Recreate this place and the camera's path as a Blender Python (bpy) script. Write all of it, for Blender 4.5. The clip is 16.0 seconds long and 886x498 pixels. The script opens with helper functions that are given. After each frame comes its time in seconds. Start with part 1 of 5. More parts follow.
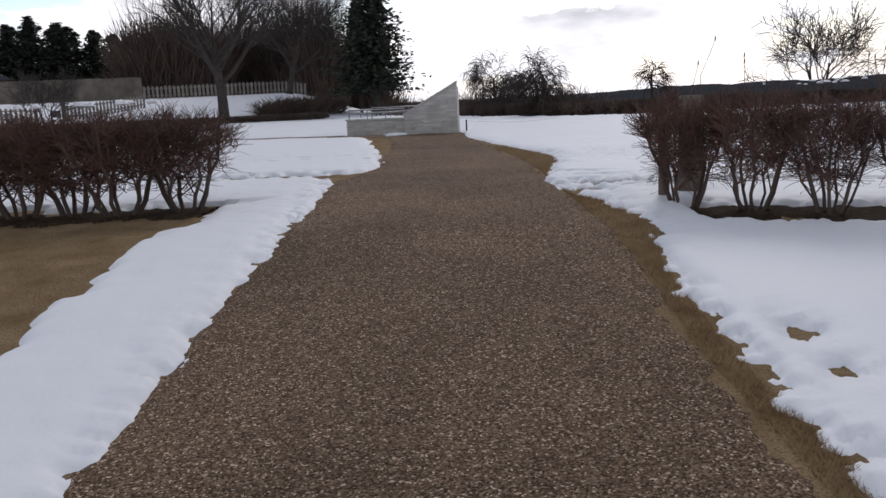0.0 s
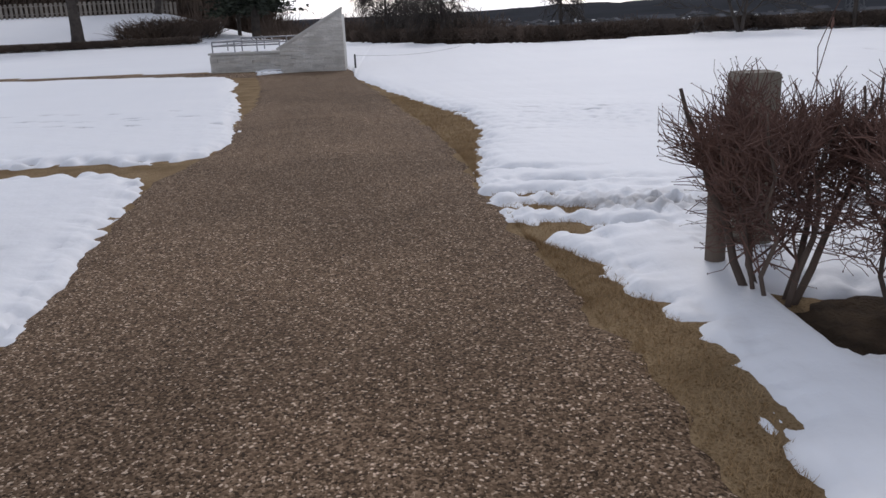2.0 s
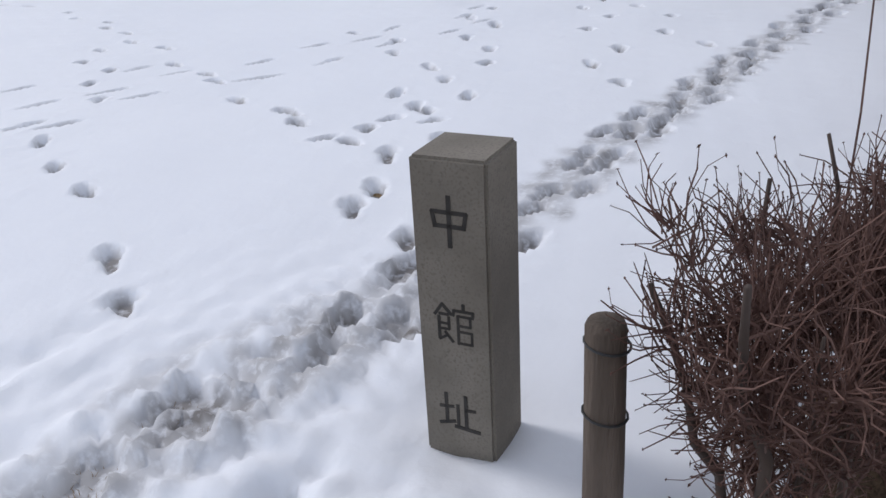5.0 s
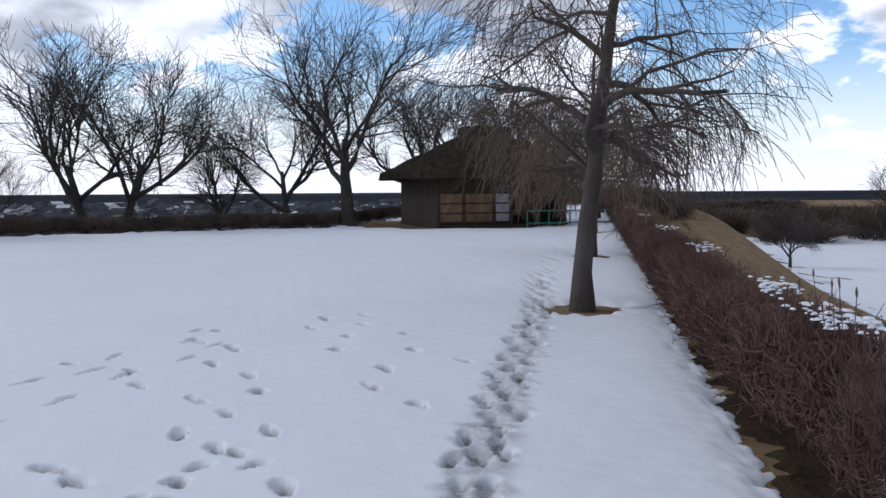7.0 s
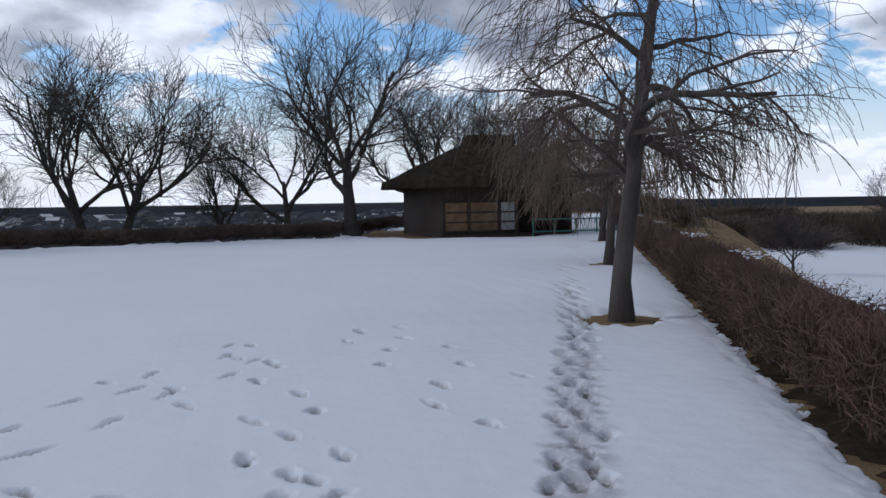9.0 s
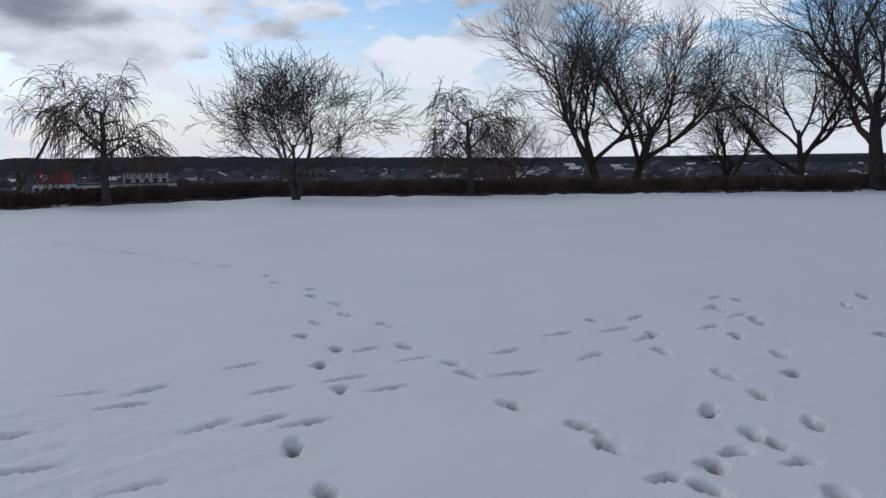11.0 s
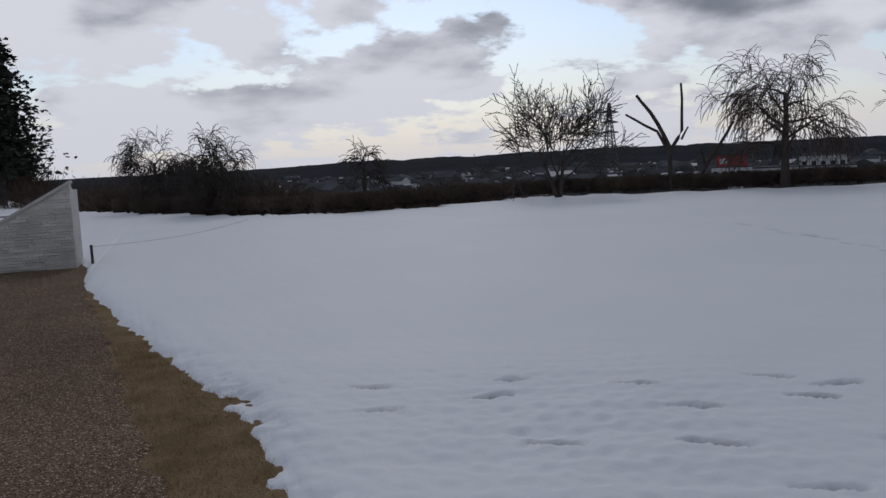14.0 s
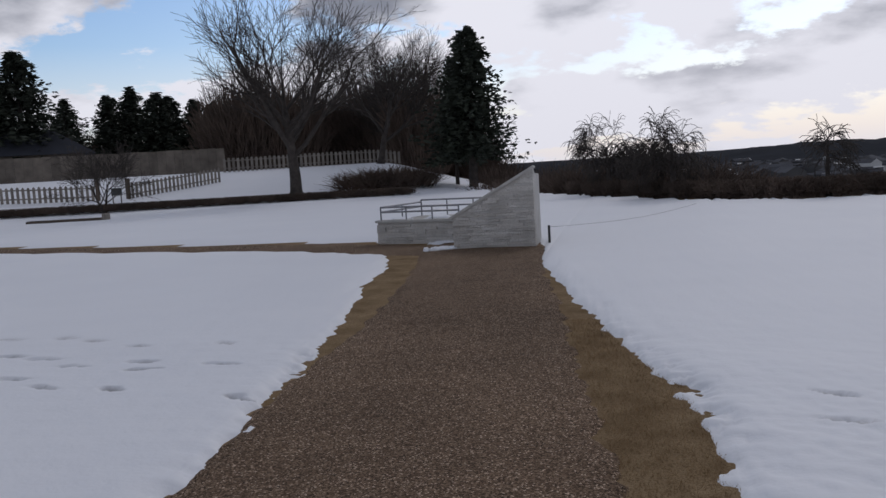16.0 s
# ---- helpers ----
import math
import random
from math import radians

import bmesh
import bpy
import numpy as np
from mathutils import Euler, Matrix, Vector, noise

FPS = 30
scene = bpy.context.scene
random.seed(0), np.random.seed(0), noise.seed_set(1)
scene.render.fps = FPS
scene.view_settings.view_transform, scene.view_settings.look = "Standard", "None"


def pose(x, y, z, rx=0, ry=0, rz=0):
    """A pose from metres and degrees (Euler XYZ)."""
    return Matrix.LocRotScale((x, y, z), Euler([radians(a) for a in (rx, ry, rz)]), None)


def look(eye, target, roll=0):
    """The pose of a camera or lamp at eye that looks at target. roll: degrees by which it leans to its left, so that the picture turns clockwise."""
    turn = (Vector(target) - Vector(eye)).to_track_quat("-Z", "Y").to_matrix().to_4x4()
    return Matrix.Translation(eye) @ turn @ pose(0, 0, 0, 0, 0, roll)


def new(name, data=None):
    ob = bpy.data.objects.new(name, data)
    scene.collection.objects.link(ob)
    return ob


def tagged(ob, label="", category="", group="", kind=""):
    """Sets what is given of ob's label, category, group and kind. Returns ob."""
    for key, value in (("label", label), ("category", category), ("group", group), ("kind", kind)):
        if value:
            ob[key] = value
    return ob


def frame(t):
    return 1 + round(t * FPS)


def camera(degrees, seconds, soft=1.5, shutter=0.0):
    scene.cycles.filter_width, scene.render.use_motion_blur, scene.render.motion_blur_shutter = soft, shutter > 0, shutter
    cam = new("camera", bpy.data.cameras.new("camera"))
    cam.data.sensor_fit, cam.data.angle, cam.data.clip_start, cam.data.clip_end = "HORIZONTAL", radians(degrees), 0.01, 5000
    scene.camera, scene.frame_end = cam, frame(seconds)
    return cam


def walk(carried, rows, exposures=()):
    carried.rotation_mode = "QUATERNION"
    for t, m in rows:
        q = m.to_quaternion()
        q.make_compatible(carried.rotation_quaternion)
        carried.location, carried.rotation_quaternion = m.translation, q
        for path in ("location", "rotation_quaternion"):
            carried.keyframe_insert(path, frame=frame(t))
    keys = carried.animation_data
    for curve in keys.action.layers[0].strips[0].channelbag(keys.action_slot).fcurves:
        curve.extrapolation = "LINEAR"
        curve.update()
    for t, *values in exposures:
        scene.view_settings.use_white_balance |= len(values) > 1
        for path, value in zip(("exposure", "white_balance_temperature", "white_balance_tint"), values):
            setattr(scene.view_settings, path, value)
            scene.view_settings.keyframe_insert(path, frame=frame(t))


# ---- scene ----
cam = camera(55.9, 16.0)
# path of the walk: seconds, eye, target, roll
PATH = [
    (0, (0.149, -0.033, 1.401), (-0.000, 1.929, 1.047), -2.74),
    (0.5, (0.163, 0.875, 1.473), (0.127, 2.831, 1.058), -2.88),
    (1, (0.203, 1.710, 1.524), (0.202, 3.654, 1.054), -2.21),
    (1.5, (0.138, 2.562, 1.583), (0.162, 4.494, 1.065), -1.35),
    (2, (0.077, 3.365, 1.664), (0.169, 5.287, 1.116), -2.60),
    (2.5, (-0.020, 4.123, 1.768), (0.251, 6.011, 1.167), -4.09),
    (3, (-0.060, 4.819, 1.796), (0.483, 6.643, 1.181), -5.66),
    (3.5, (-0.078, 5.419, 1.886), (0.842, 7.054, 1.194), -6.69),
    (4, (-0.089, 5.886, 1.921), (1.170, 7.244, 1.166), -5.83),
    (4.2, (-0.078, 6.055, 1.943), (1.306, 7.268, 1.160), -4.85),
    (6.3, (0.191, 7.340, 1.829), (2.112, 7.338, 1.273), -0.74),
    (6.5, (0.196, 7.461, 1.930), (2.149, 7.390, 1.506), 0.40),
    (7, (0.262, 7.822, 1.963), (2.249, 7.654, 1.815), -0.33),
    (7.5, (0.320, 8.100, 1.965), (2.304, 7.850, 1.898), -1.14),
    (8, (0.415, 8.317, 1.963), (2.387, 7.988, 1.892), -0.46),
    (8.2, (0.485, 8.417, 1.950), (2.451, 8.058, 1.873), -0.26),
    (10.3, (0.659, 8.058, 1.945), (2.566, 8.618, 1.725), -1.77),
    (10.5, (0.636, 8.074, 1.946), (2.500, 8.764, 1.727), -1.55),
    (11, (0.589, 8.110, 1.948), (2.334, 9.061, 1.722), -0.94),
    (11.5, (0.570, 8.157, 1.942), (2.180, 9.319, 1.699), -0.86),
    (12, (0.522, 8.200, 1.943), (1.988, 9.538, 1.693), -1.08),
    (12.5, (0.500, 8.249, 1.931), (1.784, 9.764, 1.687), -1.26),
    (13, (0.618, 8.386, 1.876), (1.668, 10.072, 1.644), -1.64),
    (13.5, (0.618, 8.347, 1.905), (1.449, 10.153, 1.682), -2.31),
    (14, (0.601, 8.347, 1.913), (1.194, 10.245, 1.698), -2.75),
    (14.5, (0.565, 8.344, 1.942), (0.924, 10.300, 1.726), -2.06),
    (15, (0.547, 8.331, 1.947), (0.630, 10.318, 1.736), -2.56),
    (15.5, (0.526, 8.340, 1.933), (0.320, 10.319, 1.725), -2.97),
    (16, (0.527, 8.344, 1.942), (0.094, 10.286, 1.743), -3.44),
]

walk(cam, [(t, look(eye, target, roll)) for t, eye, target, roll in PATH],
     [(0.0, 0.25, 6250, 15), (2.5, 0.52, 6200, 15), (4.2, 0.7, 6100, 14), (6.3, 0.75, 6080, 14), (7.0, 0.3, 5750, 14), (8.2, 0.05, 5600, 13), (10.3, -0.17, 5750, 12), (12.5, -0.5, 5850, 12), (14.5, -0.6, 6000, 14), (16.0, -0.32, 6050, 16)])

# ---- sky and sun ----
SUN_AZ, SUN_EL = radians(15), radians(38)   # azimuth from +y to the right
world = bpy.data.worlds.new("sky")
scene.world = world
world.use_nodes = True
wt = world.node_tree
wt.nodes.clear()


def wn(kind, **kw):
    n = wt.nodes.new(kind)
    for k, v in kw.items():
        n.inputs[k].default_value = v
    return n


sky = wt.nodes.new("ShaderNodeTexSky")
sky.sky_type = "NISHITA"
sky.sun_disc = False
sky.sun_elevation = SUN_EL
sky.sun_rotation = SUN_AZ
sky.dust_density = 1.0
sky.ozone_density = 1.6
tc = wt.nodes.new("ShaderNodeTexCoord")
sep = wt.nodes.new("ShaderNodeSeparateXYZ")
wt.links.new(tc.outputs["Generated"], sep.inputs[0])
zz = wt.nodes.new("ShaderNodeMath"); zz.operation = "MAXIMUM"; zz.inputs[1].default_value = 0.0
wt.links.new(sep.outputs[2], zz.inputs[0])
za = wt.nodes.new("ShaderNodeMath"); za.operation = "ADD"; za.inputs[1].default_value = 0.3
wt.links.new(zz.outputs[0], za.inputs[0])
cx = wt.nodes.new("ShaderNodeMath"); cx.operation = "DIVIDE"
cy = wt.nodes.new("ShaderNodeMath"); cy.operation = "DIVIDE"
wt.links.new(sep.outputs[0], cx.inputs[0]); wt.links.new(za.outputs[0], cx.inputs[1])
wt.links.new(sep.outputs[1], cy.inputs[0]); wt.links.new(za.outputs[0], cy.inputs[1])
comb = wt.nodes.new("ShaderNodeCombineXYZ")
wt.links.new(cx.outputs[0], comb.inputs[0]); wt.links.new(cy.outputs[0], comb.inputs[1])
comb.inputs[2].default_value = 3.7
n1 = wn("ShaderNodeTexNoise", Scale=1.75, Detail=12.0, Roughness=0.6, Distortion=0.1)
wt.links.new(comb.outputs[0], n1.inputs["Vector"])
cov = wt.nodes.new("ShaderNodeMapRange")
cov.interpolation_type = "SMOOTHSTEP"
cov.inputs["From Min"].default_value = 0.475
cov.inputs["From Max"].default_value = 0.53
# cloud grows thicker towards the zenith
thick = wt.nodes.new("ShaderNodeMath"); thick.operation = "MULTIPLY_ADD"; thick.inputs[1].default_value = 0.22
wt.links.new(zz.outputs[0], thick.inputs[0]); wt.links.new(n1.outputs["Fac"], thick.inputs[2])
wt.links.new(thick.outputs[0], cov.inputs["Value"])
# thick cloud bellies are greyer than their rims
belly = wt.nodes.new("ShaderNodeMapRange")
belly.interpolation_type = "SMOOTHSTEP"
belly.inputs["From Min"].default_value = 0.54
belly.inputs["From Max"].default_value = 0.74
n3 = wn("ShaderNodeTexNoise", Scale=1.9, Detail=8.0, Roughness=0.5)
wt.links.new(comb.outputs[0], n3.inputs["Vector"])
deep_ = wt.nodes.new("ShaderNodeMath"); deep_.operation = "MULTIPLY_ADD"; deep_.inputs[1].default_value = 0.55
wt.links.new(zz.outputs[0], deep_.inputs[0]); wt.links.new(n3.outputs["Fac"], deep_.inputs[2])
wt.links.new(deep_.outputs[0], belly.inputs["Value"])
ccol = wt.nodes.new("ShaderNodeMix"); ccol.data_type = "RGBA"
ccol.inputs[6].default_value = (12.6, 12.5, 12.4, 1)
ccol.inputs[7].default_value = (3.6, 3.8, 4.2, 1)
wt.links.new(belly.outputs[0], ccol.inputs[0])
haze = wt.nodes.new("ShaderNodeMapRange")
haze.inputs["From Min"].default_value = 0.0
haze.inputs["From Max"].default_value = 0.15
haze.inputs["To Min"].default_value = 0.9
haze.inputs["To Max"].default_value = 0.0
wt.links.new(sep.outputs[2], haze.inputs["Value"])
blue = wt.nodes.new("ShaderNodeHueSaturation"); blue.inputs["Saturation"].default_value = 1.2; blue.inputs["Value"].default_value = 1.6
wt.links.new(sky.outputs[0], blue.inputs["Color"])
m1 = wt.nodes.new("ShaderNodeMix"); m1.data_type = "RGBA"
wt.links.new(cov.outputs[0], m1.inputs[0]); wt.links.new(blue.outputs[0], m1.inputs[6]); wt.links.new(ccol.outputs[2], m1.inputs[7])
m2 = wt.nodes.new("ShaderNodeMix"); m2.data_type = "RGBA"
wt.links.new(haze.outputs[0], m2.inputs[0]); wt.links.new(m1.outputs[2], m2.inputs[6]); m2.inputs[7].default_value = (11.8, 11.6, 11.5, 1)
bg = wn("ShaderNodeBackground", Strength=0.08)
wt.links.new(m2.outputs[2], bg.inputs["Color"])
wo = wt.nodes.new("ShaderNodeOutputWorld")
wt.links.new(bg.outputs[0], wo.inputs["Surface"])
sun = new("sun", bpy.data.lights.new("sun", "SUN"))
sun.data.energy, sun.data.angle, sun.data.color = 0.75, radians(16), (1.0, 0.95, 0.88)
sun.matrix_world = look((0, 0, 50), (-50 * math.sin(SUN_AZ) * math.cos(SUN_EL), -50 * math.cos(SUN_AZ) * math.cos(SUN_EL), 50 - 50 * math.sin(SUN_EL)))


# ---- materials ----
def mat(name, c1, c2, scale=5.0, rough=0.85, bump=0.3, fine=60.0, c3=None, vary=0.0, metal=0.0, dist=0.01, stretch=(1, 1, 1)):
    """Two scales of noise between colours, fine bump; c3 is a third stain colour; vary: change per object."""
    m = bpy.data.materials.new(name)
    m.use_nodes = True
    t = m.node_tree
    b = t.nodes["Principled BSDF"]
    b.inputs["Roughness"].default_value = rough
    b.inputs["Metallic"].default_value = metal
    tcn = t.nodes.new("ShaderNodeNewGeometry")
    mp = t.nodes.new("ShaderNodeMapping")
    mp.inputs["Scale"].default_value = stretch
    t.links.new(tcn.outputs["Position"], mp.inputs[0])
    a = t.nodes.new("ShaderNodeTexNoise"); a.inputs["Scale"].default_value = scale; a.inputs["Detail"].default_value = 6
    f = t.nodes.new("ShaderNodeTexNoise"); f.inputs["Scale"].default_value = fine; f.inputs["Detail"].default_value = 3
    t.links.new(mp.outputs[0], a.inputs["Vector"]); t.links.new(mp.outputs[0], f.inputs["Vector"])
    r = t.nodes.new("ShaderNodeMapRange")
    r.inputs["From Min"].default_value = 0.3; r.inputs["From Max"].default_value = 0.7
    t.links.new(a.outputs["Fac"], r.inputs["Value"])
    mx = t.nodes.new("ShaderNodeMix"); mx.data_type = "RGBA"
    mx.inputs[6].default_value = (*c1, 1); mx.inputs[7].default_value = (*c2, 1)
    t.links.new(r.outputs[0], mx.inputs[0])
    out = mx.outputs[2]
    if c3:
        r3 = t.nodes.new("ShaderNodeMapRange")
        r3.inputs["From Min"].default_value = 0.5; r3.inputs["From Max"].default_value = 0.7
        t.links.new(f.outputs["Fac"], r3.inputs["Value"])
        m3 = t.nodes.new("ShaderNodeMix"); m3.data_type = "RGBA"
        t.links.new(r3.outputs[0], m3.inputs[0]); t.links.new(out, m3.inputs[6]); m3.inputs[7].default_value = (*c3, 1)
        out = m3.outputs[2]
    if vary:
        oi = t.nodes.new("ShaderNodeObjectInfo")
        rv = t.nodes.new("ShaderNodeMapRange")
        rv.inputs["To Min"].default_value = 1 - vary; rv.inputs["To Max"].default_value = 1 + vary
        t.links.new(oi.outputs["Random"], rv.inputs["Value"])
        hv = t.nodes.new("ShaderNodeHueSaturation")
        t.links.new(rv.outputs[0], hv.inputs["Value"]); t.links.new(out, hv.inputs["Color"])
        out = hv.outputs[0]
    t.links.new(out, b.inputs["Base Color"])
    if bump:
        bp = t.nodes.new("ShaderNodeBump")
        bp.inputs["Strength"].default_value = bump; bp.inputs["Distance"].default_value = dist
        t.links.new(f.outputs["Fac"], bp.inputs["Height"])
        t.links.new(bp.outputs[0], b.inputs["Normal"])
    return m


def gravel_material():
    """Exposed-aggregate path: stone cells of several browns and greys in a dark binder."""
    m = bpy.data.materials.new("gravel")
    m.use_nodes = True
    t = m.node_tree
    b = t.nodes["Principled BSDF"]
    b.inputs["Roughness"].default_value = 0.95
    b.inputs["Specular IOR Level"].default_value = 0.15
    g = t.nodes.new("ShaderNodeNewGeometry")
    v = t.nodes.new("ShaderNodeTexVoronoi"); v.inputs["Scale"].default_value = 125.0
    t.links.new(g.outputs["Position"], v.inputs["Vector"])
    sc_ = t.nodes.new("ShaderNodeSeparateColor")
    t.links.new(v.outputs["Color"], sc_.inputs[0])
    ramp = t.nodes.new("ShaderNodeValToRGB")
    e = ramp.color_ramp.elements
    e[0].position, e[0].color = 0.0, (0.026, 0.017, 0.011, 1)
    e[1].position, e[1].color = 1.0, (0.55, 0.43, 0.33, 1)
    for pos, col in ((0.3, (0.08, 0.052, 0.032, 1)), (0.7, (0.15, 0.1, 0.064, 1)), (0.92, (0.24, 0.17, 0.115, 1))):
        q = e.new(pos); q.color = col
    t.links.new(sc_.outputs[0], ramp.inputs[0])
    big = t.nodes.new("ShaderNodeTexNoise"); big.inputs["Scale"].default_value = 0.9; big.inputs["Detail"].default_value = 5
    t.links.new(g.outputs["Position"], big.inputs["Vector"])
    mr = t.nodes.new("ShaderNodeMapRange")
    mr.inputs["From Min"].default_value = 0.3; mr.inputs["From Max"].default_value = 0.7
    mr.inputs["To Min"].default_value = 1.0; mr.inputs["To Max"].default_value = 1.5
    t.links.new(big.outputs["Fac"], mr.inputs["Value"])
    hv = t.nodes.new("ShaderNodeHueSaturation")
    t.links.new(ramp.outputs[0], hv.inputs["Color"]); t.links.new(mr.outputs[0], hv.inputs["Value"])
    t.links.new(hv.outputs[0], b.inputs["Base Color"])
    bp = t.nodes.new("ShaderNodeBump"); bp.inputs["Strength"].default_value = 0.9; bp.inputs["Distance"].default_value = 0.006
    bp.invert = True
    t.links.new(v.outputs["Distance"], bp.inputs["Height"])
    t.links.new(bp.outputs[0], b.inputs["Normal"])
    return m


def snow_material():
    m = bpy.data.materials.new("snow")
    m.use_nodes = True
    t = m.node_tree
    b = t.nodes["Principled BSDF"]
    b.inputs["Roughness"].default_value = 0.6
    b.inputs["Specular IOR Level"].default_value = 0.2
    g = t.nodes.new("ShaderNodeNewGeometry")
    a = t.nodes.new("ShaderNodeTexNoise"); a.inputs["Scale"].default_value = 0.5; a.inputs["Detail"].default_value = 7
    f = t.nodes.new("ShaderNodeTexNoise"); f.inputs["Scale"].default_value = 28.0; f.inputs["Detail"].default_value = 6
    t.links.new(g.outputs["Position"], a.inputs["Vector"]); t.links.new(g.outputs["Position"], f.inputs["Vector"])
    mx = t.nodes.new("ShaderNodeMix"); mx.data_type = "RGBA"
    mx.inputs[6].default_value = (0.80, 0.82, 0.86, 1); mx.inputs[7].default_value = (0.87, 0.885, 0.91, 1)
    t.links.new(a.outputs["Fac"], mx.inputs[0])
    # dark grey mixed in by mask: slush, and shade coloured into the prints
    at = t.nodes.new("ShaderNodeAttribute"); at.attribute_name = "wet_shade"
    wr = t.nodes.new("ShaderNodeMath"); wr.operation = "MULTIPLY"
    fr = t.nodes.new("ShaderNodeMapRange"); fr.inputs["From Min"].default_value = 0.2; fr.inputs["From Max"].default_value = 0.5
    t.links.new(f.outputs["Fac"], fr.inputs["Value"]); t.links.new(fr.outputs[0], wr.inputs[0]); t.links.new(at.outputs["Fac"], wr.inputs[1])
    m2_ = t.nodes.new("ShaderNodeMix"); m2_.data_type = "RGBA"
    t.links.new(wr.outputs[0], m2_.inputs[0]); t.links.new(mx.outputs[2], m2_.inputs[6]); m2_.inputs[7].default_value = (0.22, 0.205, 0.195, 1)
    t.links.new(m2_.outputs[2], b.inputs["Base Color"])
    bp = t.nodes.new("ShaderNodeBump"); bp.inputs["Strength"].default_value = 0.3; bp.inputs["Distance"].default_value = 0.01
    t.links.new(f.outputs["Fac"], bp.inputs["Height"]); t.links.new(bp.outputs[0], b.inputs["Normal"])
    return m


GRAVEL, SNOW = gravel_material(), snow_material()
DRYGRASS = mat("dry_grass", (0.2, 0.135, 0.072), (0.35, 0.255, 0.15), 3.0, 0.95, 0.9, 90.0, (0.15, 0.095, 0.045), dist=0.02)
BLADE = mat("grass_blade", (0.27, 0.175, 0.085), (0.40, 0.28, 0.15), 6.0, 0.9, 0.0)
SOIL = mat("soil", (0.03, 0.022, 0.016), (0.07, 0.05, 0.034), 9.0, 0.95, 0.9, 60.0, dist=0.02)
BARK = mat("bark", (0.045, 0.036, 0.03), (0.10, 0.083, 0.07), 4.0, 0.95, 0.8, 35.0, stretch=(1, 1, 0.3), dist=0.02)
BARKDARK = mat("bark_dark", (0.03, 0.025, 0.022), (0.07, 0.058, 0.05), 4.0, 0.95, 0.5, 35.0)
TWIG = mat("twig", (0.055, 0.04, 0.034), (0.115, 0.084, 0.066), 2.0, 0.9, 0.0, vary=0.1)
WEEP = mat("weeping_twig", (0.085, 0.06, 0.042), (0.16, 0.115, 0.08), 2.0, 0.9, 0.0)
HEDGE = mat("hedge_twig", (0.075, 0.04, 0.033), (0.16, 0.088, 0.068), 3.0, 0.85, 0.0, vary=0.15)
HEDGELEAF = mat("hedge_leaf", (0.06, 0.026, 0.018), (0.13, 0.06, 0.042), 6.0, 0.85, 0.0, vary=0.15)
STONE = mat("pillar_stone", (0.15, 0.132, 0.105), (0.23, 0.205, 0.168), 5.0, 0.9, 0.4, 140.0, (0.145, 0.128, 0.104), dist=0.004)
CARVED = mat("carved_ink", (0.03, 0.027, 0.024), (0.05, 0.045, 0.04), 20.0, 0.9, 0.3)
LEDGE = mat("ledge_stone", (0.42, 0.40, 0.37), (0.6, 0.58, 0.55), 3.0, 0.85, 0.5, 50.0, (0.36, 0.34, 0.31), vary=0.12, dist=0.006)
CAP = mat("cap_stone", (0.40, 0.39, 0.37), (0.52, 0.51, 0.49), 4.0, 0.8, 0.3)
PANEL = mat("dark_panel", (0.02, 0.02, 0.022), (0.035, 0.035, 0.04), 5.0, 0.35, 0.05)
STEEL = mat("rail_steel", (0.22, 0.225, 0.24), (0.3, 0.305, 0.32), 8.0, 0.4, 0.1, metal=0.6)
BLACKPOST = mat("black_post", (0.02, 0.02, 0.02), (0.035, 0.035, 0.035), 8.0, 0.6, 0.1)
OLDWOOD = mat("old_wood", (0.06, 0.045, 0.033), (0.13, 0.10, 0.078), 6.0, 0.9, 0.6, 45.0, stretch=(3, 3, 0.4), vary=0.12)
DARKWOOD = mat("dark_timber", (0.02, 0.013, 0.009), (0.055, 0.034, 0.022), 5.0, 0.85, 0.5, 45.0, stretch=(3, 3, 0.4), vary=0.2)
BOARD = mat("panel_board", (0.10, 0.055, 0.026), (0.2, 0.12, 0.06), 3.0, 0.85, 0.3, 40.0, vary=0.25)
PAPER = mat("grey_board", (0.24, 0.235, 0.23), (0.34, 0.33, 0.32), 4.0, 0.9, 0.2)
THATCH = mat("thatch", (0.03, 0.025, 0.018), (0.075, 0.06, 0.042), 2.0, 0.98, 1.0, 30.0, stretch=(2, 2, 0.6), dist=0.05)
GREENPAINT = mat("green_paint", (0.02, 0.16, 0.11), (0.035, 0.22, 0.16), 5.0, 0.5, 0.1)
PICKET = mat("picket_wood", (0.16, 0.14, 0.12), (0.26, 0.235, 0.205), 2.0, 0.9, 0.3, vary=0.15)
FENCE = mat("fence_board", (0.10, 0.085, 0.07), (0.17, 0.145, 0.12), 2.0, 0.9, 0.3, vary=0.12)
CONIFER = mat("conifer_leaf", (0.016, 0.022, 0.015), (0.042, 0.052, 0.034), 1.0, 0.9, 0.0, vary=0.15)
BRUSH = mat("brush", (0.06, 0.043, 0.033), (0.12, 0.086, 0.066), 0.8, 0.95, 0.0, vary=0.2)
BRUSHSOIL = mat("leaf_litter", (0.03, 0.022, 0.016), (0.075, 0.055, 0.04), 0.5, 1.0, 0.5, 8.0, dist=0.05)
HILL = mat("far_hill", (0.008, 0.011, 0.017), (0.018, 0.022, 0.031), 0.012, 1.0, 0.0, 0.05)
PLAIN = mat("valley_floor", (0.018, 0.017, 0.017), (0.05, 0.049, 0.05), 0.02, 1.0, 0.0, 0.08)
TOWN = mat("town_wall", (0.05, 0.05, 0.054), (0.16, 0.157, 0.157), 0.03, 0.9, 0.0, 0.2)
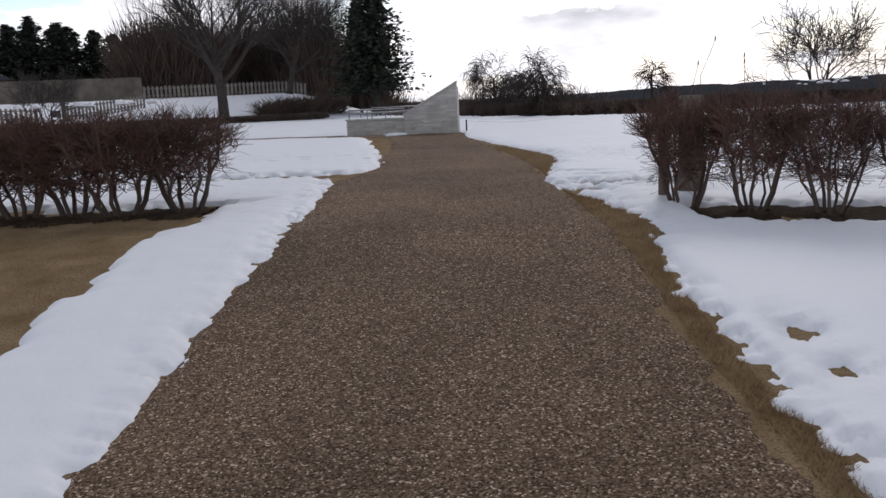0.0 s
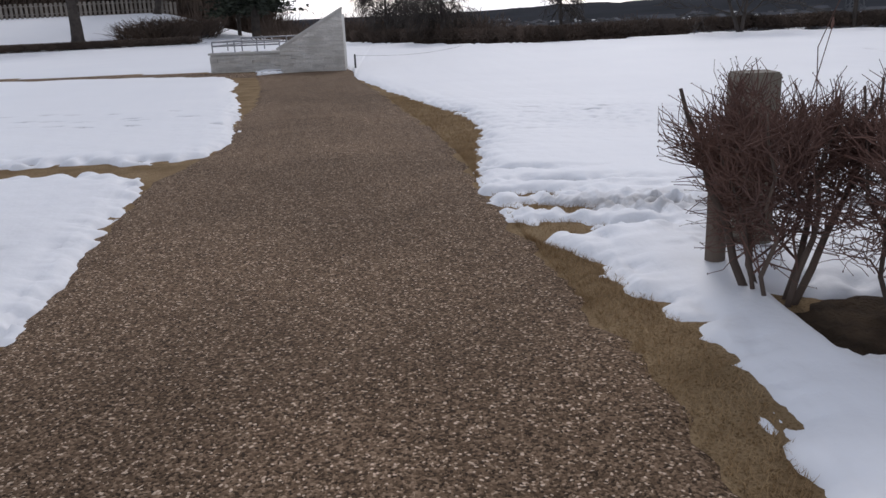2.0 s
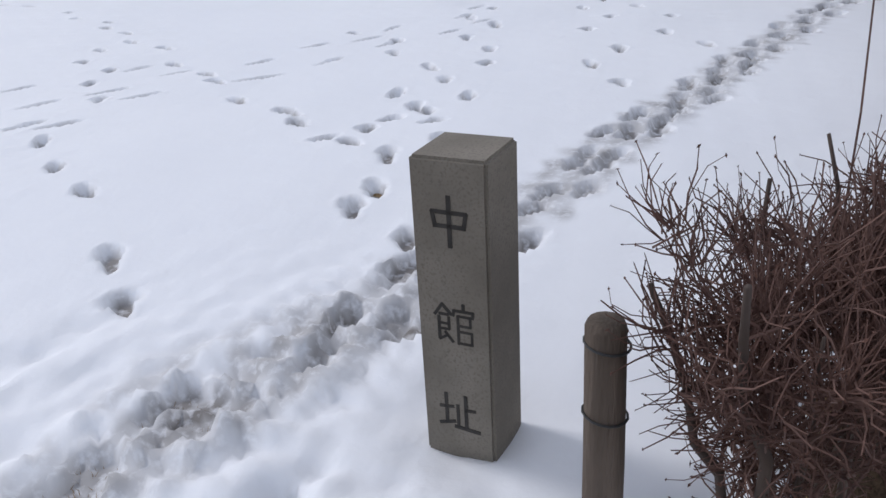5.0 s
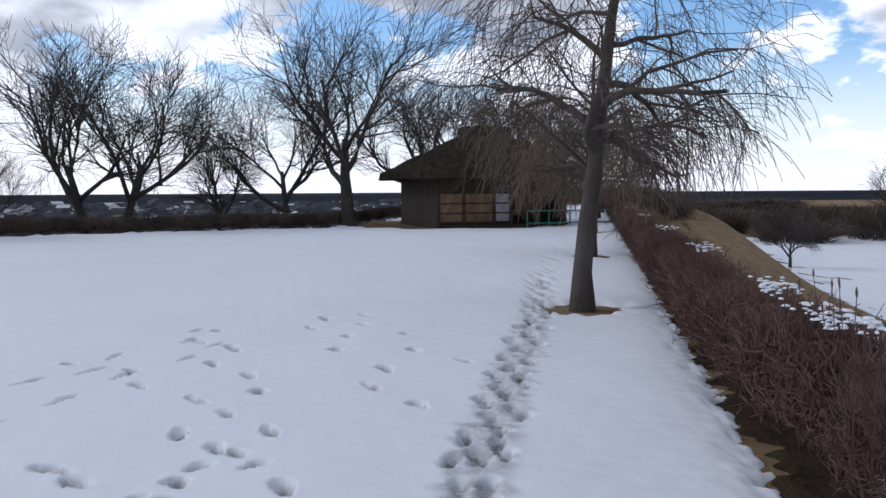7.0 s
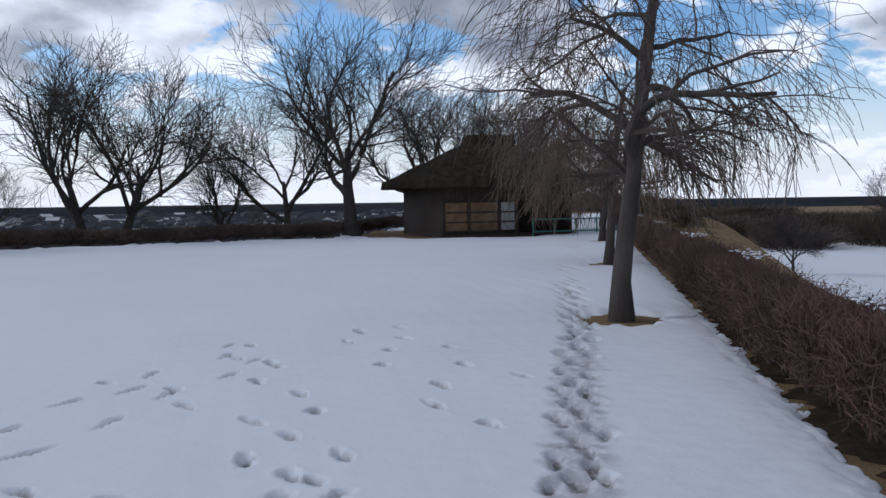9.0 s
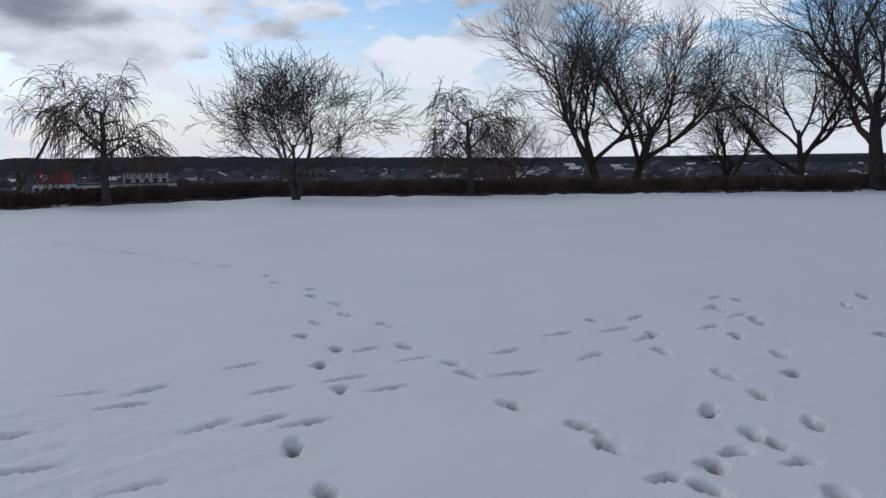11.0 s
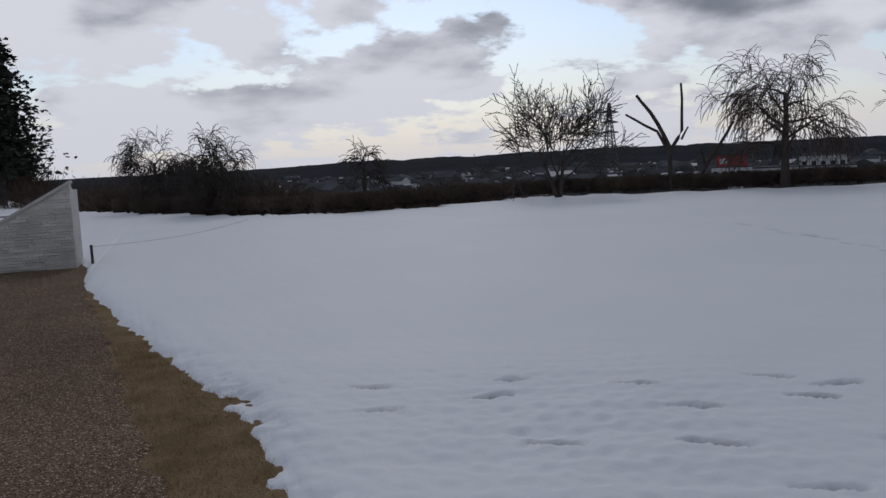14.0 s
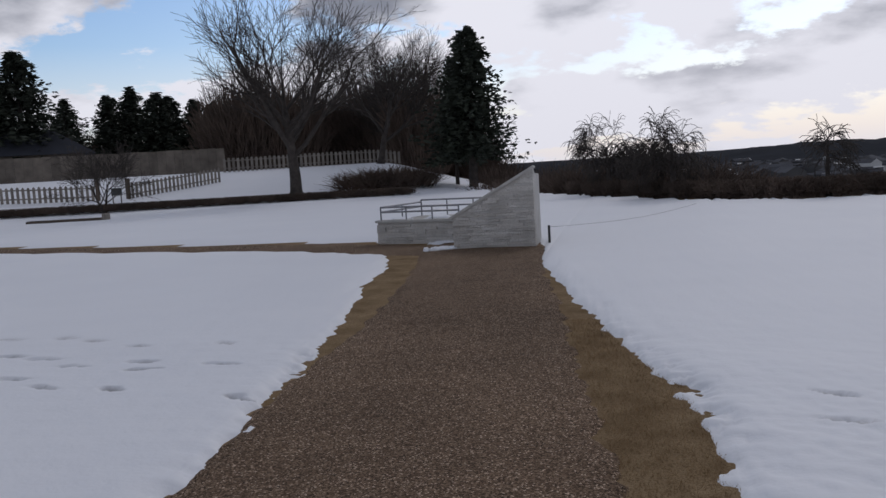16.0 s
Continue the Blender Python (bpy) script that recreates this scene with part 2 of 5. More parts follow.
TOWNROOF = mat("town_roof", (0.03, 0.033, 0.042), (0.09, 0.095, 0.11), 0.025, 0.8, 0.0, 0.2)
WHITEWALL = mat("white_wall", (0.5, 0.5, 0.5), (0.62, 0.62, 0.61), 0.1, 0.8, 0.0)
REDSIGN = mat("red_sign", (0.42, 0.02, 0.03), (0.5, 0.03, 0.04), 0.5, 0.5, 0.0)
WHITEPAINT = mat("white_paint", (0.75, 0.75, 0.75), (0.8, 0.8, 0.8), 2.0, 0.5, 0.0)
GLASS = mat("dark_glass", (0.02, 0.022, 0.025), (0.04, 0.042, 0.046), 1.0, 0.15, 0.0)
PYLON = mat("pylon_steel", (0.06, 0.065, 0.075), (0.09, 0.095, 0.105), 1.0, 0.6, 0.0)

# matt, broken-up surfaces have no sheen at grazing angles
for m_ in (HILL, PLAIN, TOWN, TOWNROOF, BRUSHSOIL, THATCH, SOIL, DRYGRASS):
    m_.node_tree.nodes["Principled BSDF"].inputs["Specular IOR Level"].default_value = 0.05


# ---- helpers for meshes ----
def thing(name, label, category, x=0, y=0, z=0, group="", kind=""):
    e = new(name)
    e.location = (x, y, z)
    return tagged(e, label, category, group, kind)


def mesh_of(name, verts, faces, material, smooth=False):
    me = bpy.data.meshes.new(name)
    me.from_pydata(verts, [], faces)
    me.materials.append(material)
    if smooth:
        me.polygons.foreach_set("use_smooth", [True] * len(me.polygons))
    me.update()
    return me


def piece(name, me, parent, m=None, label=""):
    ob = new(name, me)
    ob.parent = parent
    if m is not None:
        ob.matrix_basis = m
    return tagged(ob, label)


def part(name, bm, material, parent, label="", smooth=False):
    me = bpy.data.meshes.new(name)
    bm.to_mesh(me)
    bm.free()
    me.materials.append(material)
    if smooth:
        me.polygons.foreach_set("use_smooth", [True] * len(me.polygons))
    return piece(name, me, parent, None, label)


def box(bm, x0, x1, y0, y1, z0, z1, bevel=0.0, m=None):
    r = bmesh.ops.create_cube(bm, size=1.0, matrix=Matrix.Translation(((x0 + x1) / 2, (y0 + y1) / 2, (z0 + z1) / 2)) @ Matrix.Diagonal((x1 - x0, y1 - y0, z1 - z0, 1)))
    if bevel:
        es = list({e for v in r["verts"] for e in v.link_edges})
        q = bmesh.ops.bevel(bm, geom=es, offset=bevel, segments=2, affect="EDGES")
        vs = q["verts"]
    else:
        vs = r["verts"]
    if m is not None:
        bmesh.ops.transform(bm, matrix=m, verts=list(vs) if not bevel else [v for v in bm.verts])
    return bm


def boxbm(x0, x1, y0, y1, z0, z1, bevel=0.0):
    return box(bmesh.new(), x0, x1, y0, y1, z0, z1, bevel)


def tube(V, Fc, pts, radii, sides):
    """Adds a tapered tube along pts to the lists V and Fc."""
    n0 = len(V)
    for i, (p, r) in enumerate(zip(pts, radii)):
        d = (pts[min(i + 1, len(pts) - 1)] - pts[max(i - 1, 0)])
        d = d.normalized() if d.length > 1e-6 else Vector((0, 0, 1))
        a = d.cross(Vector((0, 0, 1)) if abs(d.z) < 0.9 else Vector((1, 0, 0))).normalized()
        b = d.cross(a)
        for k in range(sides):
            an = 2 * math.pi * k / sides
            V.append(p + (a * math.cos(an) + b * math.sin(an)) * r)
    for i in range(len(pts) - 1):
        for k in range(sides):
            k2 = (k + 1) % sides
            Fc.append((n0 + i * sides + k, n0 + i * sides + k2, n0 + (i + 1) * sides + k2, n0 + (i + 1) * sides + k))
    if sides > 3:
        Fc.append(tuple(n0 + (len(pts) - 1) * sides + k for k in range(sides)))


# ---- lie of the land ----
ZG = 0.46
HY = np.array([-60, -6, 0, 2, 4, 6, 8, 10, 12, 400.0])
HZ = np.array([-1.6, -0.4, -0.03, 0.1, 0.3, 0.47, 0.5, 0.49, 0.46, 0.46])
RB = np.array([-180, -60, -22, -8, -2, 3.4, 10, 16, 20, 25.5, 36, 45, 52, 64, 77, 88, 96, 106, 109, 125, 180.0])
RD = np.array([300, 300, 200, 40, 31, 26.5, 24.2, 25, 27, 28.2, 28, 29.5, 30.5, 29, 29.5, 31, 46, 90, 220, 280, 300.0])


def sstep(a, b, v):
    t = np.clip((v - a) / (b - a), 0, 1)
    return t * t * (3 - 2 * t)


def smooth_noise(x, y, s, seed=0):
    """Cheap sum of sines, about -1 to 1."""
    r = np.random.RandomState(seed)
    out = 0
    for k in range(7):
        a, ph, f = r.rand() * 6.28, r.rand() * 6.28, (0.5 + 1.6 * r.rand()) / s
        out = out + np.sin((x * math.cos(a) + y * math.sin(a)) * f * 6.28 + ph)
    return out / 3.2


def hedge_side(x, y):
    """Metres to the south of the long hedge's north face; negative on the field."""
    return ((6.75 - 0.265 * (x - 1.45)) - y) / 1.035


def edge_out(x, y):
    dx, dy = x - 0.55, y - 8.3
    return np.hypot(dx, dy) - np.interp(np.degrees(np.arctan2(dx, dy)), RB, RD)


def land(x, y):
    x, y = np.asarray(x, float), np.asarray(y, float)
    z = np.interp(y, HY, HZ)
    flat = sstep(2.5, 6, x)
    s = hedge_side(x, y)
    south = sstep(1.4, 9.0, s) * sstep(3, 7, x)
    z = z * (1 - flat) + flat * ZG
    z = z - 2.6 * south
    # grassy bank behind the hedge
    z = z + 0.95 * np.exp(-(np.abs(x - 31) / 8.5) ** 4 - ((s - 3.0) / 2.1) ** 2)
    e = edge_out(x, y)
    z = z - 26 * sstep(1.5, 120, e) - 0.8 * sstep(0.8, 4, e)
    # snow bank below the paling fence
    bear = np.degrees(np.arctan2(x - 0.55, y - 8.3))
    z = z + 1.9 * sstep(44, 60, np.hypot(x - 0.55, y - 8.3)) * sstep(9, 17, -bear)
    return z


# ---- ground sheet ----
def axis(lo, hi, flo, fhi, fine, ratio=1.12, cap=60):
    a = list(np.arange(flo, fhi + fine / 2, fine))
    s = fine
    v = a[-1]
    while v < hi:
        s = min(s * ratio, cap)
        v += s
        a.append(v)
    s, v, b = fine, flo, []
    while v > lo:
        s = min(s * ratio, cap)
        v -= s
        b.append(v)
    return np.array(b[::-1] + a)


def sheet(name, xs, ys, zf, material, keep=None, smooth=True):
    X, Y = np.meshgrid(xs, ys)
    Z = zf(X, Y)
    nx, ny = len(xs), len(ys)
    V = np.stack([X.ravel(), Y.ravel(), Z.ravel()], 1)
    i = np.arange(nx * ny).reshape(ny, nx)
    Fc = np.stack([i[:-1, :-1].ravel(), i[:-1, 1:].ravel(), i[1:, 1:].ravel(), i[1:, :-1].ravel()], 1)
    if keep is not None:
        k = keep(X, Y, Z).ravel()
        Fc = Fc[k[Fc].any(1)]
        used = np.unique(Fc)
        re_ = np.full(len(V), -1)
        re_[used] = np.arange(len(used))
        V, Fc = V[used], re_[Fc]
    me = mesh_of(name, V.tolist(), Fc.tolist(), material, smooth)
    return new(name, me)


ground = sheet("ground", axis(-3000, 4500, -8, 14, 0.2, 1.15, 400), axis(-3000, 4500, -3, 18, 0.2, 1.15, 400), land, DRYGRASS)
ground.data.materials.append(BRUSHSOIL)
ground.data.materials.append(PLAIN)
gc = np.empty(len(ground.data.polygons) * 3)
ground.data.polygons.foreach_get("center", gc)
gc = gc.reshape(-1, 3)
ge = edge_out(gc[:, 0], gc[:, 1])
ground.data.polygons.foreach_set("material_index", np.where(ge > 90, 2, np.where(ge > 0.5, 1, 0)).astype(int))
tagged(ground, "dry tan grass ground sloping away to the valley", "ground", kind="structure")

# edges of the gravel path and of the snow, as x for each y
PL = (np.array([-9, 2.5, 5.6, 7.2, 9.7, 11.5, 13.7, 15.8, 18.3, 20.6, 21.9]), np.array([-1.36, -1.42, -1.5, -1.6, -1.85, -1.66, -1.9, -2.0, -2.3, -2.65, -2.95]))
PR = (np.array([-9, 2.4, 3.7, 5.1, 6.7, 8.3, 10.5, 12, 14.2, 17.1, 20.7, 23]), np.array([1.25, 1.15, 1.0, 0.95, 0.8, 0.72, 0.6, 0.48, 0.2, -0.2, -0.68, -0.9]))
SL = (np.array([-9, 2.5, 3.6, 5.6, 7.2, 9.2, 9.9, 10.4, 11.0, 11.8, 13.6, 15.8, 18.3, 20.6, 21.9]), np.array([-1.3, -1.36, -1.36, -1.45, -1.55, -1.8, -1.98, -2.2, -1.7, -1.57, -1.85, -2.2, -2.75, -3.07, -3.5]))
SR = (np.array([-9, 2.5, 3.3, 4.1, 5, 5.8, 6.5, 7.2, 7.6, 8.4, 9.3, 10.2, 12, 13.7, 14.5, 16.4, 18.9, 21.5]), np.array([1.5, 1.28, 1.16, 1.1, 1.1, 1.2, 1.1, 0.98, 0.72, 0.58, 0.64, 0.72, 0.98, 0.85, 0.55, 0.12, -0.44, -0.89]))


def path_mesh():
    V, Fc, n = [], [], 26
    ys = np.concatenate([np.arange(-8, 18, 0.06), np.arange(18, 24.2, 0.15)])
    for y in ys:
        l, r = np.interp(y, *PL) + 0.03 * smooth_noise(y, 0.0, 0.7, 3) + 0.012 * smooth_noise(y, 3.0, 0.12, 4), np.interp(y, *PR) + 0.05 * smooth_noise(y, 9.0, 0.8, 5) + 0.02 * smooth_noise(y, 3.0, 0.12, 6)
        for k in range(n + 1):
            x = l + (r - l) * k / n
            edge = 0.0 if 0 < k < n else -0.03
            V.append((x, y, float(land(x, y)) + 0.016 + 0.02 * (1 - (2 * k / n - 1) ** 2) + edge))
    for i in range(len(ys) - 1):
        for k in range(n):
            a = i * (n + 1) + k
            Fc.append((a, a + 1, a + n + 2, a + n + 1))
    return mesh_of("gravel_path", V, Fc, GRAVEL, True)


tagged(new("pavement_gravel_path", path_mesh()), "brown exposed-aggregate gravel path edged by snow", "path", kind="structure")


def side_path_mesh():
    """The branch that leaves for the left before the white wall."""
    V, Fc = [], []
    xs = np.arange(-60, -1.2, 0.25)
    for x in xs:
        lo = np.interp(x, [-60, -14, -6, -3.5, -1.2], [32, 25.3, 23.3, 21.9, 21.0]) + 0.05 * smooth_noise(x, 0.0, 1.5, 8)
        hi = np.interp(x, [-60, -15.7, -9.75, -5.5, -4.4, -1.2], [36, 27.3, 25.7, 24.9, 24.4, 22.6]) + 0.05 * smooth_noise(x, 5.0, 1.5, 9)
        for k in range(5):
            V.append((x, lo + (hi - lo) * k / 4, ZG + (0.02 if 0 < k < 4 else -0.01)))
    for i in range(len(xs) - 1):
        for k in range(4):
            a = i * 5 + k
            Fc.append((a, a + 5, a + 6, a + 1))
    return mesh_of("side_path", V, Fc, GRAVEL, True)


tagged(new("pavement_side_path", side_path_mesh()), "narrow gravel branch path crossing the snow", "path", kind="structure")

# ---- snow sheet with footprints ----
PRINTS = []


def trail(x0, y0, x1, y1, step=0.36, gauge=0.1, bend=0.0, deep=1.0, seed=1, size=0.74):
    r = random.Random(seed)
    L = math.hypot(x1 - x0, y1 - y0)
    ux, uy = (x1 - x0) / L, (y1 - y0) / L
    n = max(1, int(L / step))
    shift = r.uniform(-0.5, 0.5)
    for i in range(n):
        t = min(1.0, max(0.0, (i + 0.5 + shift + r.uniform(-0.15, 0.15)) / n))
        s = gauge * (1 if i % 2 else -1) + r.uniform(-0.03, 0.03)
        b = bend * math.sin(math.pi * t)
        PRINTS.append((x0 + ux * L * t - uy * (s + b), y0 + uy * L * t + ux * (s + b), math.atan2(uy, ux) + r.uniform(-0.2, 0.2), r.uniform(0.75, 1.15) * deep, size * r.uniform(0.85, 1.1)))


LANE = np.array([(1.0, 8.2), (1.9, 7.86), (2.85, 7.64), (3.45, 7.48), (4.5, 7.28), (6.7, 6.72), (9.4, 6.0), (14.1, 4.95), (24.0, 2.2)])


def lane_gap(x, y):
    """Metres from the middle of the trodden lane."""
    d = np.full(np.shape(x), 99.0)
    for (ax_, ay_), (bx_, by_) in zip(LANE[:-1], LANE[1:]):
        ux, uy = bx_ - ax_, by_ - ay_
        t = np.clip(((x - ax_) * ux + (y - ay_) * uy) / (ux * ux + uy * uy), 0, 1)
        d = np.minimum(d, np.hypot(x - ax_ - t * ux, y - ay_ - t * uy))
    return d


def way(pts, step=0.5, gauge=0.09, deep=1.0, seed=1, size=0.9):
    """A walker's trail through several turning points."""
    for k, (p, q) in enumerate(zip(pts[:-1], pts[1:])):
        trail(*p, *q, step, gauge, 0.0, deep, seed * 17 + k, size)


# the trodden lane to the trees, and single trails over the field
for k in range(4):
    o = 0.07 * (k - 1.5)
    way([(x, y + o) for x, y in LANE[:-1]], 0.36, 0.05, 0.92, 20 + k, 0.9)
way(LANE[-2:].tolist(), 0.5, 0.1, 0.8, 30)
way([(2.6, 8.25), (3.5, 8.45), (4.6, 8.72), (5.62, 8.94), (6.66, 9.54), (7.5, 10.4)], 0.5, 0.11, 1.15, 2)
way([(2.7, 8.0), (3.7, 8.25), (4.76, 8.48), (6.28, 8.76), (7.74, 9.2), (9.2, 9.65)], 0.48, 0.11, 1.2, 3)
way([(5.1, 7.5), (6.45, 7.78), (7.83, 8.06), (9.5, 8.5)], 0.48, 0.11, 1.15, 4)
way([(6.9, 7.15), (8.0, 7.45), (9.7, 8.05)], 0.5, 0.1, 0.9, 5)
way([(3.7, 8.4), (4.43, 9.29), (5.38, 10.7), (6.17, 11.62), (7.64, 13.63), (8.6, 15.4), (9.3, 18.0), (9.9, 20.6)], 0.52, 0.06, 1.15, 7)
way([(1.6, 8.4), (2.3, 9.0), (2.85, 9.6), (3.2, 10.2), (4.2, 10.88), (5.32, 11.6), (6.4, 12.75)], 0.5, 0.09, 1.05, 8, 0.85)
way([(3.9, 9.25), (4.5, 8.67), (4.8, 8.1)], 0.4, 0.07, 0.8, 9, 0.6)
# older, drawn-out prints of dragging feet
way([(1.3, 12.4), (2.34, 11.94), (3.79, 11.2), (5.86, 10.1), (8.5, 9.0)], 0.62, 0.07, 0.6, 10, 1.25)
way([(1.4, 13.0), (2.66, 12.58), (4.58, 11.44), (6.96, 10.15), (9.5, 9.3)], 0.6, 0.09, 0.6, 11, 1.25)
way([(1.5, 13.5), (2.81, 12.88), (4.16, 12.23), (6.33, 11.35)], 0.7, 0.09, 0.5, 12, 1.2)
way([(1.2, 11.6), (2.4, 11.3), (4.2, 10.7)], 0.7, 0.1, 0.5, 13, 1.3)
way([(-1.9, 13.2), (-2.8, 13.3), (-4.4, 13.7), (-9, 14.8)], 0.5, 0.06, 0.7, 15, 1.1)
way([(-2.0, 14.0), (-3.2, 14.1), (-4.7, 14.35), (-9, 15.2)], 0.5, 0.1, 0.7, 16, 1.1)
way([(-2.4, 14.7), (-4.4, 15.0), (-8, 15.9)], 0.55, 0.1, 0.6, 17)


def snow_depth(x, y):
    n_big, n_mid, n_fine = smooth_noise(x, y, 1.6, 11), smooth_noise(x, y, 0.45, 12), smooth_noise(x, y, 0.2, 13)
    wob = 0.06 * n_mid + 0.014 * n_fine + 0.02 * smooth_noise(x, y, 0.11, 14)
    right = x - np.interp(y, *SR) + wob
    left = np.interp(y, *SL) - x + wob
    d = np.maximum(right, left)
    # side path and the white wall keep free of snow
    lo = np.interp(x, [-60, -14, -6, -3.5, -1.2, -0.9], [32, 25.3, 23.3, 21.9, 21.0, 20.6])
    hi = np.interp(x, [-60, -15.7, -9.75, -5.5, -4.4, -1.2, -0.85, -0.7], [36, 27.3, 25.7, 24.9, 24.4, 22.9, 22.7, 20])
    side = np.maximum(lo - y, y - hi) + wob
    d = np.where(x < -0.75, np.where(y > 20.5, np.minimum(np.maximum(side, -1), np.where(y > hi, 9, np.minimum(left, lo - y))), d), d)
    # bare grass left of the snow strip by the path
    strip = sstep(7.9, 7.2, y + 0.25 * n_big)
    d = np.where(x < 0, np.minimum(d, np.where(strip > 0.5, (x + 2.42 + 0.12 * n_big + 0.06 * n_mid), 9)), d)
    # worn track that leaves to the left
    tr = np.abs(y - (10.5 - 0.12 * (x + 2.2))) - 0.36 + 0.15 * n_mid
    d = np.where((x < -1.0) & (x > -7), np.minimum(d, tr), d)
    # bare soil under the hedges
    for cx0, cx1, cyl, s in ((-12.0, -2.5, 7.25, 0.0), (1.5, 60.0, 6.26, -0.265)):
        hy = cyl + s * (x - max(cx0, 1.45) if s else 0)
        dd = np.abs(y - hy) - (0.30 if s == 0 else 0.3) + 0.045 * n_mid + 0.03 * n_fine + 0.03 * smooth_noise(x, y, 0.1, 16)
        d = np.where((x > cx0) & (x < cx1), np.minimum(d, np.maximum(dd, -0.2)), d)
    # thawed gaps between path and pillar
    for gx, gy, gl, gw in ((0.8, 8.6, 0.28, 0.075), (0.86, 8.2, 0.26, 0.085), (0.88, 7.7, 0.3, 0.14), (1.15, 8.9, 0.26, 0.04), (0.8, 9.45, 0.22, 0.035), (1.3, 7.62, 0.16, 0.05)):
        u, v = (x - gx) * .96 - (y - gy) * .28, (x - gx) * .28 + (y - gy) * .96
        g_ = np.hypot(u / gl, v / gw) - 1 + 0.5 * n_mid + 0.35 * n_fine
        d = np.minimum(d, np.where(g_ < 2.5, g_ * 0.09, 9))
    slush = np.abs((x - 1.2) * .3 + (y - 8.2) * .95) / .28 + np.abs(x - 1.9) / .9
    d = d - np.where(slush < 1.4, (1.4 - slush) * (.0 + .09 * smooth_noise(x, y * 1.6, .32, 23)), 0)
    gap2 = np.minimum(np.hypot((x - 1.46) / 0.06, (y - 3.72) / 0.1), np.hypot((x - 1.5) / 0.07, (y - 3.3) / 0.06))
    d = np.minimum(d, (gap2 - 0.9 + 0.3 * n_mid + 0.45 * smooth_noise(x, y, 0.09, 17)) * 0.07)
    e = edge_out(x, y)
    d = np.minimum(d, -e + 0.3 * n_mid + 0.2 * n_big)
    # trunks stand in small thawed rings
    for tx, ty, rr in ((10.1, 5.3, 0.5), (17.6, 3.2, 0.5), (26.0, 0.9, 0.5), (36, -2.0, 0.6)):
        d = np.minimum(d, np.hypot(x - tx, y - ty) - rr + 0.1 * n_mid)
    # the hut
    d = np.where((np.abs(x - 34) < 6) & (np.abs(y - 4) < 6), np.minimum(d, np.hypot(x - 34.2, y - 4.4) - 4.6), d)
    s = hedge_side(x, y)
    d = np.where((s > 0.8) & (x > 8), np.minimum(d, np.where((s < 7.2), -0.3, 0.4 + 0.3 * n_big - 0.9 * sstep(25, 45, s))), d)
    t = 0.066 * (1 - np.exp(-np.clip(d, 0, 9) / 0.10)) + np.where(d < 0, d * 0.4, 0)
    t = t + np.where(d > 0.05, 0.007 * n_big + 0.002 * n_mid, 0) + np.where(d > 0, 0.0008 * n_fine, 0)
    # heap by the pillar and roughness of the trodden part
    t = t + 0.05 * np.exp(-((x - 1.3) / 0.25) ** 2 - ((y - 7.45) / 0.3) ** 2) * (d > 0)
    rough = np.exp(-((x - 2.4) / 1.3) ** 2 - ((y - 12.2) / 1.6) ** 2) + np.exp(-((x - 1.5) / 0.9) ** 2 - ((y - 8.2) / 0.6) ** 2)
    t = t + rough * (0.013 * smooth_noise((x * .89 - y * .45) * .35, x * .45 + y * .89, 0.3, 31) + 0.007 * smooth_noise((x * .89 - y * .45) * .5, x * .45 + y * .89, 0.13, 32)) * (d > 0.02)
    churn = np.exp(-(lane_gap(x, y) / .3) ** 4) * sstep(3.2, 2.2, x) * (d > 0)
    t = t + churn * (0.022 * smooth_noise(x, y, .17, 33) + .012 * smooth_noise(x, y, .09, 34))
    t = np.where(d > 0, t * (1 - .65 * np.exp(-((x - 1.753) / .2) ** 2 - ((y - 7.242) / .2) ** 2)), t)
    for px, py, an, dp, sz in PRINTS:
        near = (np.abs(x - px) < 0.45) & (np.abs(y - py) < 0.45)
        if not near.any():
            continue
        u, v = (x[near] - px) * math.cos(an) + (y[near] - py) * math.sin(an), -(x[near] - px) * math.sin(an) + (y[near] - py) * math.cos(an)
        q = np.hypot(u / (0.14 * sz), v / ((0.046 if sz < 1.02 else 0.03) + 0.01 * np.sign(u))) * (1 + 0.12 * np.sin(31 * u + 17 * px) + 0.1 * np.sin(43 * v + 11 * py))
        old = t[near]
        t[near] = np.where(old > .012, np.maximum(old - 0.048 * dp * (1 - sstep(0.8, 1.08, q)), .008 - .012 * (dp > 1.15)), old)
        t[near] += 0.004 * dp * np.exp(-((q - 1.3) / 0.2) ** 2)
    return t


def snow_z(x, y):
    return land(x, y) + np.clip(snow_depth(x, y), -0.08, 1)


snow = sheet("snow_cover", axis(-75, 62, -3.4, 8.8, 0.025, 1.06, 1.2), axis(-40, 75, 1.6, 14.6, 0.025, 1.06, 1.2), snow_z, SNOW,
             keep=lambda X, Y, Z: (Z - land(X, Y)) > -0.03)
# mask for the snow's material: grey slush plus hollow shade painted into the footprints
vc = np.empty(len(snow.data.vertices) * 3)
snow.data.vertices.foreach_get("co", vc)
vc = vc.reshape(-1, 3)
wet_shade = np.zeros(len(vc))
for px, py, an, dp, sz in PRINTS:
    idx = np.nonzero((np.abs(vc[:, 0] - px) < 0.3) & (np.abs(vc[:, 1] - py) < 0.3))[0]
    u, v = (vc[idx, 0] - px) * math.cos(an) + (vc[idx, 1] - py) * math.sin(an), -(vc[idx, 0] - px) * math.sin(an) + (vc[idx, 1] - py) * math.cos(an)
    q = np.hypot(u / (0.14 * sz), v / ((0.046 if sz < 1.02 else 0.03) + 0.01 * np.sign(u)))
    wet_shade[idx] = np.maximum(wet_shade[idx], (1 - sstep(0.55, 1.1, q)) * min(1.0, dp))
